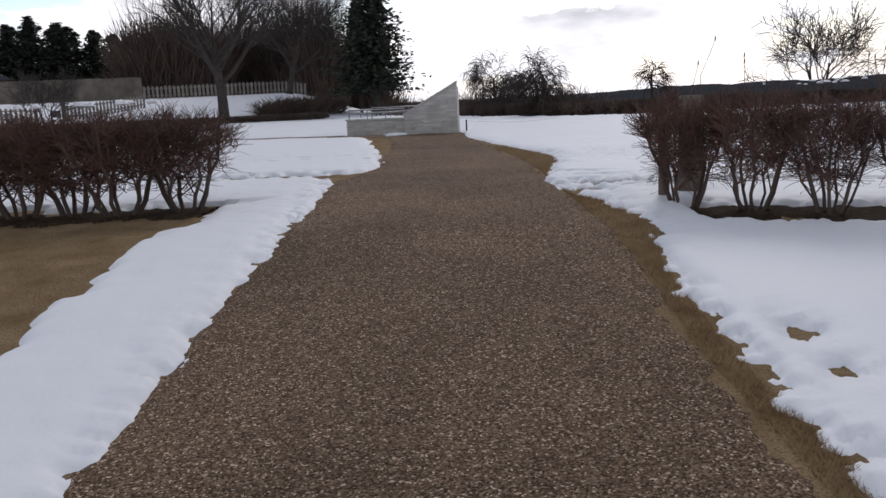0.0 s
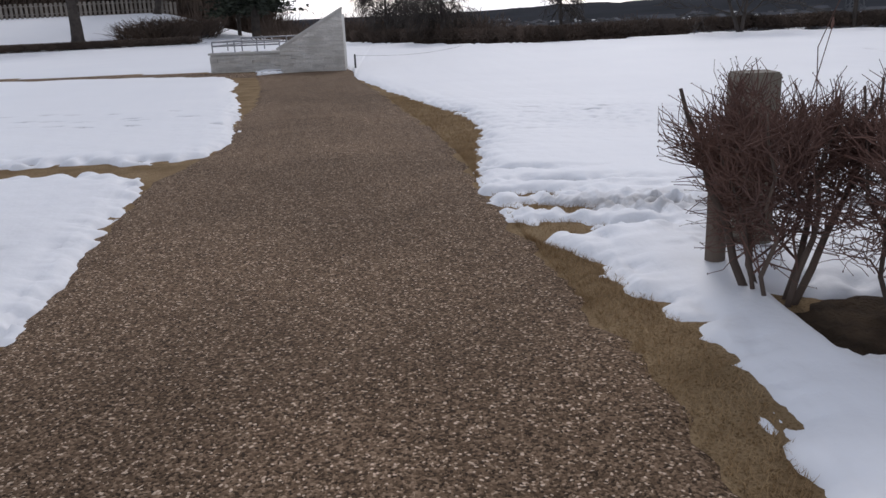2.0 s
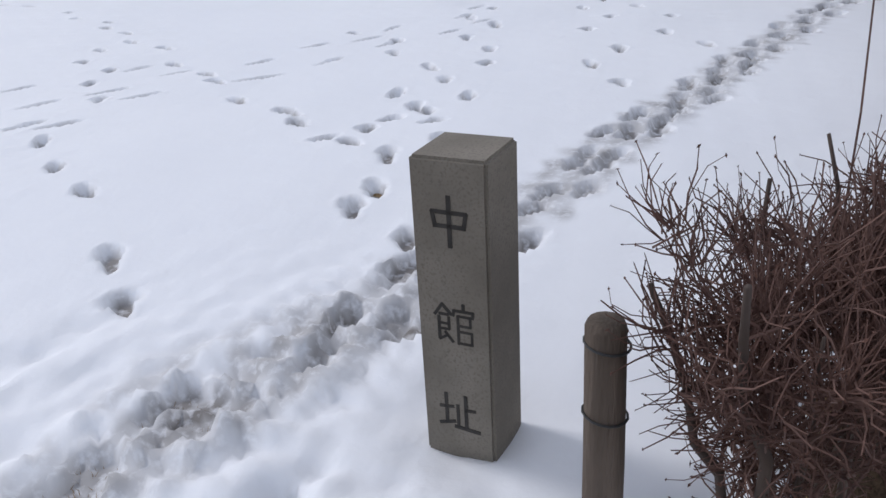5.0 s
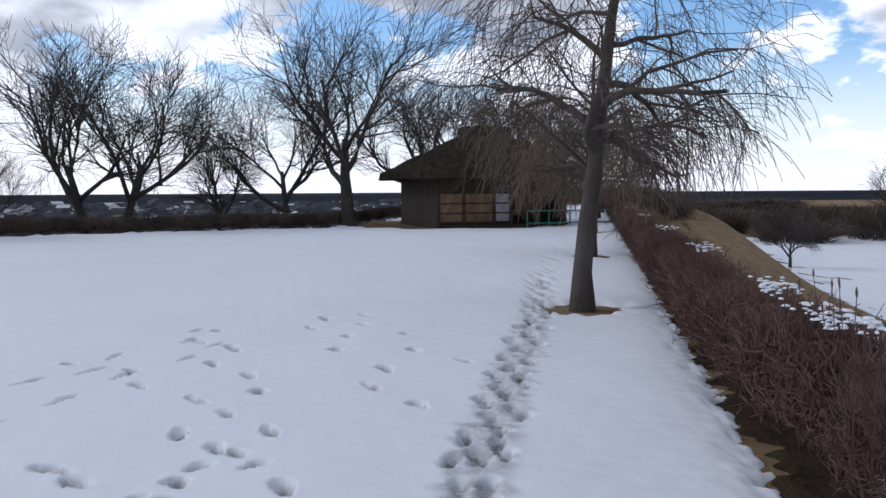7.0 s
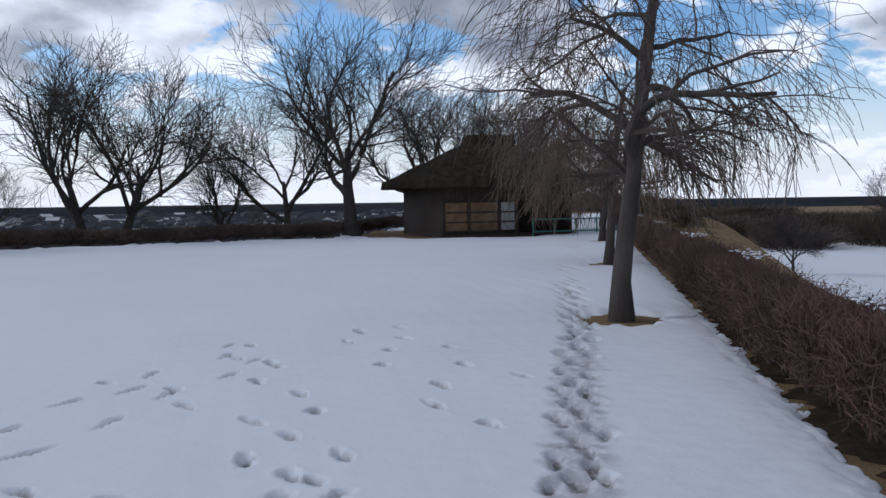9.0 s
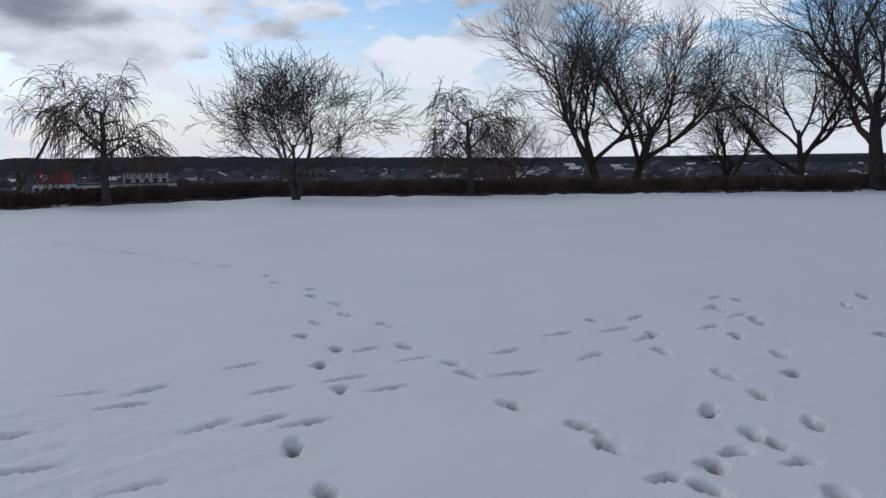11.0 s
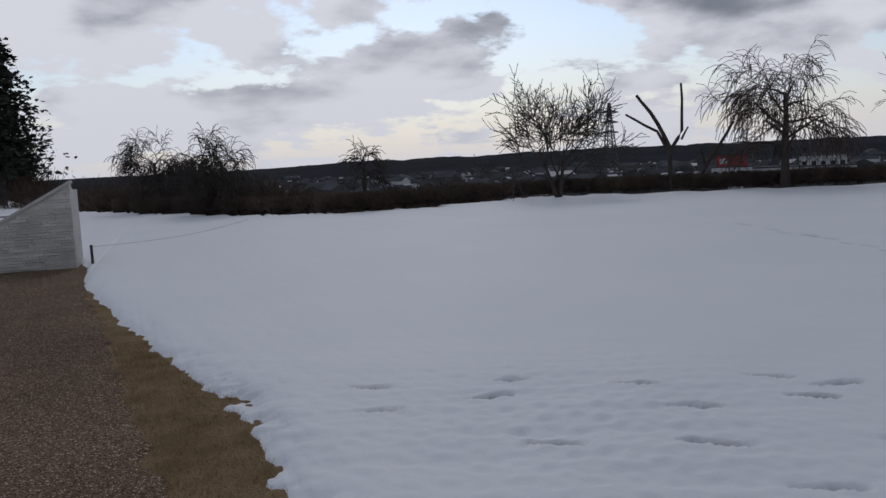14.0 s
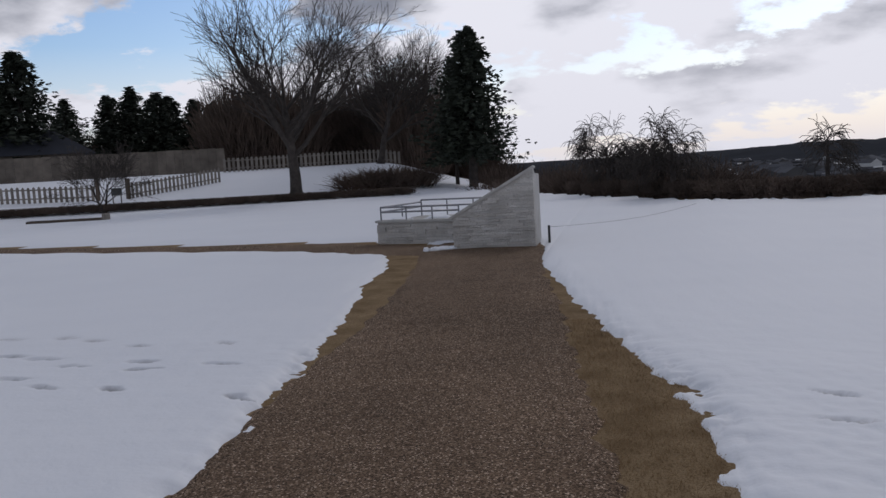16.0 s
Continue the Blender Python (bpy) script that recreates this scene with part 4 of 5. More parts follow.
def fan_shrub_meshes(seed, w, h, twigs):
    """A clipped shrub seen close: thick fanning stems, crooked limbs, an open foot and a dense flat-topped crown."""
    rnd = random.Random(seed)
    stems, Vt, Ft, Vl, Fl, nodes = [], [], [], [], [], []

    def inside(p):
        k = (abs(p.x / (w * .5)) ** 3 + abs(p.y / (w * .5)) ** 3) ** (1 / 3)
        if k > 1:
            p.x, p.y = p.x / k, p.y / k
        p.z = min(p.z, h * rnd.uniform(.95, 1.02))
        return p

    def crooked(p, q, n, jit):
        pts = [p]
        for i in range(1, n + 1):
            t = i / n
            c = p.lerp(q, t ** .75)
            c.z = p.z + (q.z - p.z) * t ** .8
            if i < n:
                c += Vector((rnd.uniform(-jit, jit), rnd.uniform(-jit, jit), rnd.uniform(-jit, jit) * .6))
            pts.append(inside(c))
        return pts

    for k in range(7):
        an = 6.28 * k / 7 + rnd.uniform(-.35, .35)
        q = rnd.uniform(.24, .47) * w
        base = Vector((math.cos(an) * .06, math.sin(an) * .06, -.06))
        pts = crooked(base, Vector((math.cos(an) * q, math.sin(an) * q, h * rnd.uniform(.62, .92))), 6, .03)
        r = rnd.uniform(.008, .018)
        V, Fc = [], []
        tube(V, Fc, pts, [r * (1.25 - .13 * i) for i in range(7)], 6)
        stems.append(mesh_of("stem", V, Fc, TWIG, True))
        for m in range(9):
            s0 = pts[rnd.choice((1, 2, 2, 3, 3, 4, 4, 5))]
            low_ = rnd.random() < .3
            tgt = Vector((rnd.uniform(-.5, .5) * w, rnd.uniform(-.5, .5) * w, h * (rnd.uniform(.28, .55) if low_ else rnd.uniform(.6, .95))))
            tgt = s0.lerp(tgt, .7)
            lp = crooked(s0.copy(), tgt, 4, .035)
            rl = rnd.uniform(.003, .006)
            tube(Vt, Ft, lp, [rl, rl * .85, rl * .7, rl * .6, rl * .45], 4)
            nodes += lp[1:] + ([lp[3], lp[4], lp[4]] if not low_ else [])
    for k in range(twigs):
        s0 = rnd.choice(nodes) + Vector((rnd.uniform(-.03, .03), rnd.uniform(-.03, .03), rnd.uniform(-.03, .03)))
        up = .9 if s0.z > h * .5 else .15
        d = Vector((s0.x * .9 + rnd.uniform(-.8, .8), s0.y * .9 + rnd.uniform(-.8, .8), rnd.uniform(-.3, .5) + up * .5)).normalized()
        L = rnd.uniform(.08, .22)
        pts = [inside(s0)]
        for i in range(3):
            d = (d + Vector((rnd.uniform(-.6, .6), rnd.uniform(-.6, .6), rnd.uniform(-.35, .5)))).normalized()
            pts.append(inside(pts[-1] + d * L / 3))
        th = rnd.uniform(.0016, .0032)
        tube(Vt, Ft, pts, [th, th * .85, th * .7, th * .5], 3)
        c = pts[3]
        a = Vector((rnd.uniform(-1, 1), rnd.uniform(-1, 1), rnd.uniform(-1, 1))).normalized() * rnd.uniform(.004, .008)
        b = a.cross(Vector((rnd.uniform(-1, 1), rnd.uniform(-1, 1), 1))).normalized() * .003
        n0 = len(Vl)
        Vl += [c - a, c + b, c + a, c - b]
        Fl.append((n0, n0 + 1, n0 + 2, n0 + 3))
    return stems, mesh_of("twigs", Vt, Ft, HEDGE), mesh_of("leaves", Vl, Fl, HEDGELEAF)


def put_fan_shrub(ms, x, y, sx, sz, turn, label, group):
    e = thing("hedge_shrub", label, "shrub", x, y, float(land(x, y)), group)
    e.scale, e.rotation_euler.z = (sx * 1.28, sx, sz), turn
    for me in ms[0]:
        piece("stem", me, e)
    piece("crown", ms[1], e, None, "tangled reddish brown twigs")
    piece("foliage", ms[2], e, None, "dry red-brown leaf scraps")


def hedge_y(x):
    return 6.75 - .265 * (x - 1.45)


near = [fan_shrub_meshes(100 + k, .9, .98, 2700) for k in range(3)]
dense = [shrub_meshes(110 + k, 1.15, 0.95, 6, 2400, .0055, 2) for k in range(2)]
rs = random.Random(77)
SH = "leafless clipped hedge shrub with reddish twigs"
for k, (x, y) in enumerate(((1.54, 6.46), (1.97, 6.2), (2.43, 5.96), (2.94, 5.8), (3.45, 5.66))):
    put_fan_shrub(near[k % 3], x, y, (.8, .76, .72, .7, .7)[k], (.98, .98, .96, .92, .88)[k], -.26 + math.pi * (k % 2), SH, "hedge at the path")
x = 3.95
while x < 46:
    put_shrub(dense[int(x * 3) % 2], x + rs.uniform(-.06, .06), hedge_y(x) - (.36 + .22 * max(0, 1 - (x - 4) / 2.5)), rs.uniform(.62, .7), rs.uniform(.84, .9), rs.uniform(0, 6), SH, "long clipped hedge", ZG)
    x += .42 if x < 14 else .6
for k, x in enumerate((-2.72, -3.25, -3.75, -4.25, -4.75, -5.3, -5.9, -6.5, -7.1, -7.8)):
    put_fan_shrub(near[k % 3], x, 7.25 + rs.uniform(-.1, .1), 1.1, 1.04, .1 + math.pi * (k % 2), SH, "hedge beyond the bare grass")
# low hedge that rims the snow field
far_hedge = shrub_meshes(130, 1.5, .6, 5, 1500, .012, 0, BRUSH)
b = -3.0
while b < 93:
    dd = float(np.interp(b, RB, RD)) + .75
    put_shrub(far_hedge, *polar(b, dd), 1.0, 1.0 + rs.uniform(-.06, .06), rs.uniform(0, 6), "low dark clipped hedge shrub rimming the field", "low hedge round the field", ZG - .02)
    b += .72 / dd * 57.3
b = -46.0
while b < -14:
    put_shrub(far_hedge, *polar(b, 44.5 + (.1 * (-20 - b))), 1.0, .8, rs.uniform(0, 6), "low dark clipped shrub below the bank", "low hedge below the bank")
    b += 1.0

for x in np.arange(25, 36, .8):
    y = hedge_y(x) - 1.9
    put_shrub(far_hedge, x, y, .9, .8, rs.uniform(0, 6), "low dark clipped shrub on top of the grassy bank", "hedge on the bank")
put_tree("zelkova", tall_a, *polar(118.2, 44), "small bare tree on the lower snow", turn=.6, size=.4, group="trees on the lower ground")
put_tree("zelkova", tall_c, *polar(125.6, 66), "round bare tree at the edge of the lower snow", turn=1.1, size=.8, group="trees on the lower ground")
# tall seed stalks above the near hedge
stalks = []
for k in range(26):
    x = rs.uniform(1.5, 4.6)
    stalks.append((x, hedge_y(x) - rs.uniform(.2, .6), rs.uniform(1.0, 1.32) if x < 2.6 else rs.uniform(.9, 1.08)))
e = thing("seed_stalks", "thin dry seed stalks rising above the hedge", "stalks", 0, 0, 0, kind="stuff")
V, Fc = [], []
for x, y, h in stalks:
    z0 = float(land(x, y))
    p = [Vector((x, y, z0 + .5)), Vector((x + rs.uniform(-.05, .05), y, z0 + h * .8)), Vector((x + rs.uniform(-.09, .09), y, z0 + h))]
    tube(V, Fc, p, [.003, .0025, .002], 3)
    tube(V, Fc, [p[2], p[2] + Vector((.003, 0, .018)), p[2] + Vector((.004, 0, .04))], [.003, .006, .002], 5)
piece("stalk", mesh_of("stalk", V, Fc, HEDGE), e)


# snow caught on the hedge tops
def clump_mesh(seed):
    bm = bmesh.new()
    bmesh.ops.create_icosphere(bm, subdivisions=3, radius=1)
    for v in bm.verts:
        nz = noise.noise(v.co * 1.6 + Vector((seed, 0, 0)))
        v.co = Vector((v.co.x * (1 + .5 * nz), v.co.y * (1 + .5 * nz), max(v.co.z, -.25) * (1 + .6 * noise.noise(v.co * 3))))
    me = bpy.data.meshes.new("snow_clump")
    bm.to_mesh(me)
    bm.free()
    me.materials.append(SNOW)
    me.polygons.foreach_set("use_smooth", [True] * len(me.polygons))
    return me


clumps = [clump_mesh(3.1), clump_mesh(7.7), clump_mesh(12.3)]


def put_clump(x, y, z, sx, sz, label="patch of old snow lying on the hedge"):
    o = new("snow_clump", clumps[rs.randrange(3)])
    o.matrix_basis = Matrix.LocRotScale((x, y, z), Euler((0, 0, rs.uniform(0, 6))), (sx, sx * rs.uniform(.6, 1), sz))
    return tagged(o, label, "snow", "snow on hedges")


for x0, n, w_ in ((9.1, 34, .5), (5.55, 46, .35), (4.3, 60, .45), (3.3, 26, .3), (13.5, 26, .6), (19, 20, .8), (26, 14, 1.0), (2.5, 12, .3)):
    for k in range(int(n * 1.1)):
        x = x0 + rs.gauss(0, w_ * .6)
        top = ZG + (.95 if x < 3.7 else .84)
        put_clump(x, hedge_y(x) - .5 - rs.uniform(-.12, .16), top + rs.uniform(-.03, .01), rs.uniform(.01, .03), rs.uniform(.005, .011))
for k in range(8):
    put_clump(-2.9 - rs.uniform(0, 1.2), 7.3 + rs.uniform(-.2, .2), float(land(-3, 7.3)) + 1.0, rs.uniform(.04, .09), .03)

# ---- inscribed stone pillar ----
PX, PY, PW, PH = 1.753, 7.242, 0.192, 0.86
pz = 1.33 - PH
pillar = thing("stone_pillar", "square grey stone pillar with three carved characters", "stone marker", PX, PY, pz)
pillar.rotation_euler.z = radians(-4.6)
bm = boxbm(-PW / 2, PW / 2, -PW / 2, PW / 2, -.1, PH, .008)
part("shaft", bm, STONE, pillar)


def strokes(parent, lines, zc, s):
    """Carved strokes on the west face, in units of the character's size; u runs to the reader's right."""
    bm = bmesh.new()
    for u0, v0, u1, v1, w in lines:
        a, b_ = Vector((0, -u0 * s, zc + v0 * s)), Vector((0, -u1 * s, zc + v1 * s))
        d = b_ - a
        m = Matrix.Translation(Vector((-PW / 2 - .0005, (a.y + b_.y) / 2, (a.z + b_.z) / 2))) @ Matrix.Rotation(math.atan2(d.z, d.y), 4, "X") @ Matrix.Diagonal((.003, d.length + w * s * .6, w * s, 1))
        bmesh.ops.create_cube(bm, size=1, matrix=m)
    part("carved_character", bm, CARVED, parent, "dark incised character")


NAKA = [(-.42, .22, .42, .22, .1), (-.42, .22, -.36, -.14, .1), (.42, .22, .36, -.14, .1), (-.38, -.12, .38, -.12, .1), (0, .6, 0, -.62, .11)]
TATE = [(-.3, .55, -.5, .25, .08), (-.3, .55, -.08, .3, .08), (-.38, .28, -.16, .28, .07), (-.4, .2, -.4, -.4, .08), (-.14, .2, -.14, -.1, .07), (-.4, .03, -.14, .03, .06), (-.4, -.12, -.14, -.12, .06), (-.4, -.42, -.18, -.28, .07), (-.25, -.2, -.05, -.45, .07),
        (.25, .6, .25, .46, .08), (.0, .42, .5, .42, .07), (.0, .42, -.02, .28, .07), (.5, .42, .48, .28, .07), (.1, .28, .42, .28, .06), (.1, .28, .1, -.48, .07), (.42, .28, .42, .02, .06), (.1, .02, .42, .02, .06), (.1, -.14, .45, -.14, .06), (.45, -.14, .45, -.46, .06), (.1, -.46, .45, -.46, .06)]
ATO = [(-.5, .1, -.15, .14, .08), (-.33, .5, -.33, -.35, .09), (-.52, -.42, -.12, -.3, .09), (.2, .5, .2, -.42, .09), (.2, .1, .45, .12, .08), (-.02, .2, -.02, -.42, .08), (-.1, -.45, .55, -.5, .1)]
for ch, zc in ((NAKA, PH - .15), (TATE, PH - .42), (ATO, PH - .67)):
    strokes(pillar, ch, zc, .1)

# round post beside it, tied to the hedge
post = thing("hedge_post", "weathered round wooden post with wire ties", "post", 1.45, 6.85, float(land(1.45, 6.85)) - .02)
V, Fc = [], []
tube(V, Fc, [Vector((0, 0, -.1)), Vector((.003, 0, .3)), Vector((0, .004, .62)), Vector((0, .004, .635))], [.045, .044, .042, .036], 14)
piece("pole", mesh_of("pole", V, Fc, OLDWOOD, True), post)
for z in (.42, .585):
    V, Fc = [], []
    tube(V, Fc, [Vector((math.cos(a) * .046, math.sin(a) * .046, z + .006 * math.sin(a))) for a in np.linspace(0, 6.283, 17)], [.003] * 17, 5)
    piece("wire_tie", mesh_of("wire_tie", V, Fc, BLACKPOST), post, None, "dark twisted wire")

# ---- white stone wedge wall with low wall and railing ----
monu = thing("lookout_wall", "white stacked-stone wedge wall with a sloping dark board", "monument", -2.42, 22.45, ZG)
monu.rotation_euler.z = radians(0)
W, H0, H1, DP = 1.42, .56, 1.34, 1.0
bm = bmesh.new()
prof = [(0, 0), (W, 0), (W, H1), (0, H0)]
vs = [bm.verts.new((u, yy, v - (.1 if v == 0 else 0))) for yy in (.03, .24) for u, v in prof]
for f in ((0, 1, 2, 3), (7, 6, 5, 4), (0, 4, 5, 1), (1, 5, 6, 2), (2, 6, 7, 3), (3, 7, 4, 0)):
    bm.faces.new([vs[i] for i in f])
part("core", bm, LEDGE, monu)
sl = math.atan2(H1 - H0, W)
bm = boxbm(-.06, math.hypot(W, H1 - H0) + .03, -.005, .27, 0, .045, .006)
bmesh.ops.transform(bm, matrix=Matrix.Translation((0, 0, H0)) @ Matrix.Rotation(-sl, 4, "Y"), verts=bm.verts)
part("coping", bm, CAP, monu, "pale sloping coping stone")
bm = boxbm(.05, math.hypot(W, H1 - H0) - .1, .30, DP, -.06, .03, .004)
bmesh.ops.transform(bm, matrix=Matrix.Translation((0, 0, H0)) @ Matrix.Rotation(-sl, 4, "Y"), verts=bm.verts)
part("sloping_board", bm, PANEL, monu, "dark sloping display board")
bm = boxbm(W - .2, W, .24, DP, -.1, H1 - .1, .01)
part("back_wall", bm, CAP, monu)
bm = boxbm(0, .2, .24, DP, -.1, H0 - .08, .01)
part("front_wall", bm, CAP, monu)
low = thing("low_wall", "low white stacked-stone wall topped by a steel railing", "wall", -4.32, 24.2, ZG)
low.rotation_euler.z = radians(-13)
bm = boxbm(0, 1.85, .03, 2.0, -.1, .42, .01)
part("core", bm, LEDGE, low)
bm = boxbm(-.03, 1.87, -.02, .2, .42, .47, .006)
part("coping", bm, CAP, low, "pale flat coping stone")


def rail(parent, p0, p1, z0, z1, posts):
    a, b_ = Vector(p0), Vector(p1)
    for z in (z1, (z0 + z1) / 2 + .04):
        V, Fc = [], []
        tube(V, Fc, [a + Vector((0, 0, z)), b_ + Vector((0, 0, z))], [.018, .018], 8)
        piece("rail", mesh_of("rail", V, Fc, STEEL, True), parent)
    for k in range(posts):
        q = a.lerp(b_, k / (posts - 1))
        V, Fc = [], []
        tube(V, Fc, [q + Vector((0, 0, z0)), q + Vector((0, 0, z1))], [.016, .016], 8)
        piece("rail_post", mesh_of("rail_post", V, Fc, STEEL, True), parent)


rail(low, (.05, .1, 0), (1.75, .1, 0), .45, .72, 4)
rail(low, (.05, 1.9, 0), (1.9, 1.9, 0), .42, .76, 4)
rail(low, (.05, .1, 0), (.05, 1.9, 0), .45, .72, 3)
for k in range(5):
    put_clump(-2.9 + .12 * k + rs.uniform(-.05, .05), 22.42 + rs.uniform(-.1, .1), ZG + .03, rs.uniform(.08, .14), .05, "small heap of old snow by the stone wall")
put_clump(-3.9, 24.6, ZG + .43, .3, .06, "snow lying behind the low wall")
put_clump(-3.2, 24.8, ZG + .43, .3, .06, "snow lying behind the low wall")
bp_ = thing("marker_post", "short black marker post in the snow", "post", -.78, 22.6, ZG)
part("post", boxbm(-.02, .02, -.02, .02, -.1, .36, .004), BLACKPOST, bp_)

# thin rope that runs from the marker post down to the snow
rope = thing("rope", "thin grey rope running from the marker post over the snow", "rope", -.78, 22.6, ZG)
V, Fc = [], []
r_end = Vector((3.1, 8.6, .09))
tube(V, Fc, [Vector((0, 0, .33)).lerp(r_end, k / 12) - Vector((0, 0, .1 * math.sin(math.pi * k / 12))) for k in range(13)], [.004] * 13, 5)
piece("cord", mesh_of("cord", V, Fc, STEEL, True), rope)

# ---- low edging and small sign before the bank ----
edging = thing("low_edging", "long low pale weathered wooden edging in the snow", "edging", *polar(-36.6, 38.5), float(land(*polar(-36.6, 38.5))))
edging.rotation_euler.z = radians(8)
part("beam", boxbm(-1.75, 1.6, -.2, .2, -.05, .17, .03), OLDWOOD, edging)
part("end_board", boxbm(1.6, 1.75, -.24, .24, -.05, .34, .02), PICKET, edging, "pale upright end board")
sign = thing("small_sign", "small dark sign board on two thin posts", "sign", *polar(-33.6, 48.5), float(land(*polar(-33.6, 48.5))))
part("board", boxbm(-.32, .32, -.02, .02, .55, .95, .008), PANEL, sign)
for u in (-.25, .25):
    part("sign_post", boxbm(u - .025, u + .025, -.02, .02, -.1, .56, .004), OLDWOOD, sign)

# ---- thatched hut ----
ax, ay = polar(95.4, 29.6)
bx, by = polar(104.2, 31.5)
HA = math.atan2(by - ay, bx - ax)
LEN = math.hypot(bx - ax, by - ay)
hut = thing("thatched_hut", "old timber hut with a dark hipped thatched roof", "hut", ax, ay, ZG)
hut.rotation_euler.z = HA
DEP, EAVE = 5.2, 1.85
# front runs along local x at y = 0; the house lies towards +y
part("sill", boxbm(-.05, LEN + .05, -.05, DEP, -.1, .12, .01), DARKWOOD, hut)
part("wall_back", boxbm(0, LEN, DEP - .1, DEP, .12, EAVE + .2), DARKWOOD, hut)
part("wall_side", boxbm(0, .1, .1, DEP - .1, .12, EAVE + .2), DARKWOOD, hut)
part("wall_side", boxbm(LEN - .1, LEN, .1, DEP - .1, .12, EAVE + .2), DARKWOOD, hut)
part("wall_front", boxbm(.1, LEN * .58, .05, .12, .12, EAVE + .2), DARKWOOD, hut)
part("wall_recess", boxbm(LEN * .58, LEN - .1, 1.4, 1.5, .12, EAVE + .2), DARKWOOD, hut)
part("lintel", boxbm(0, LEN, -.03, .12, EAVE - .22, EAVE, .01), DARKWOOD, hut)
for u in (0.06, LEN * .2, LEN * .43, LEN * .56, LEN * .78, LEN - .06):
    part("timber_post", boxbm(u - .06, u + .06, -.04, .08, .1, EAVE, .008), DARKWOOD, hut)
for u0, u1, m in ((.12, LEN * .2 - .06, BOARD), (LEN * .2 + .06, LEN * .43 - .06, BOARD), (LEN * .43 + .06, LEN * .56 - .06, PAPER)):
    pn = part("lattice_panel", boxbm(u0, u1, .0, .05, .2, 1.28, .004), m, hut, "brown boarded panel" if m is BOARD else "grey papered panel")
    for z in (.2, .53, .88, 1.25):
        part("cross_bar", boxbm(u0, u1, -.03, .02, z, z + .055, .004), DARKWOOD, pn)
bm = bmesh.new()
OV = .75
eav = [(-OV, -OV), (LEN + OV, -OV), (LEN + OV, DEP + OV), (-OV, DEP + OV)]
rg = [(LEN * .36, DEP * .45), (LEN * .70, DEP * .45)]
RT = 3.55
lo = [bm.verts.new((u, v, EAVE - .05)) for u, v in eav]
ed = [bm.verts.new((u * .99, v * .99, EAVE + .22)) for u, v in eav]
tp = [bm.verts.new((rg[0][0], rg[0][1] - .25, RT)), bm.verts.new((rg[1][0], rg[1][1] - .25, RT)), bm.verts.new((rg[1][0], rg[1][1] + .25, RT)), bm.verts.new((rg[0][0], rg[0][1] + .25, RT))]
bm.faces.new(lo[::-1])
for k in range(4):
    k2 = (k + 1) % 4
    bm.faces.new((lo[k], lo[k2], ed[k2], ed[k]))
    bm.faces.new((ed[k], ed[k2], tp[k2], tp[k]))
bm.faces.new(tp)
bmesh.ops.subdivide_edges(bm, edges=bm.edges[:], cuts=10, use_grid_fill=True)
for v in bm.verts:
    v.co += Vector((noise.noise(v.co * 1.7), noise.noise(v.co * 1.7 + Vector((9, 0, 0))), noise.noise(v.co * 1.7 + Vector((0, 9, 0))))) * .09
part("thatched_roof", bm, THATCH, hut, "thick dark weathered thatch", True)
bm = bmesh.new()
bmesh.ops.create_cone(bm, segments=12, radius1=.3, radius2=.3, depth=LEN * .4, cap_ends=True, matrix=Matrix.Translation((LEN * .53, DEP * .45, RT)) @ Matrix.Rotation(math.pi / 2, 4, "Y"))
bmesh.ops.subdivide_edges(bm, edges=bm.edges[:], cuts=3)
for v in bm.verts:
    v.co += Vector((noise.noise(v.co * 4), noise.noise(v.co * 4 + Vector((9, 0, 0))), noise.noise(v.co * 4 + Vector((0, 9, 0))))) * .08
part("ridge", bm, THATCH, hut, "shaggy thatched ridge", True)
gr = thing("green_railing", "green painted steel railing before the hut", "railing", *polar(101.6, 30.2), ZG)
gr.rotation_euler.z = HA
for z in (.18, .62):
    V, Fc = [], []
    tube(V, Fc, [Vector((0, 0, z)), Vector((3.4, 0, z))], [.025, .025], 8)
    piece("rail", mesh_of("rail", V, Fc, GREENPAINT, True), gr)
for k in range(5):
    V, Fc = [], []
    tube(V, Fc, [Vector((.85 * k, 0, -.1)), Vector((.85 * k, 0, .64))], [.03, .03], 8)
    piece("rail_post", mesh_of("rail_post", V, Fc, GREENPAINT, True), gr)

# ---- fences and house on the bank ----
def pale_mesh(w, h, t, top, material):
    V = [(-w / 2, -t, 0), (w / 2, -t, 0), (w / 2, -t, h - top), (0, -t, h), (-w / 2, -t, h - top), (-w / 2, t, 0), (w / 2, t, 0), (w / 2, t, h - top), (0, t, h), (-w / 2, t, h - top)]
    return mesh_of("pale", V, [(0, 1, 2, 3, 4), (9, 8, 7, 6, 5), (0, 5, 6, 1), (1, 6, 7, 2), (2, 7, 8, 3), (3, 8, 9, 4), (4, 9, 5, 0)], material)


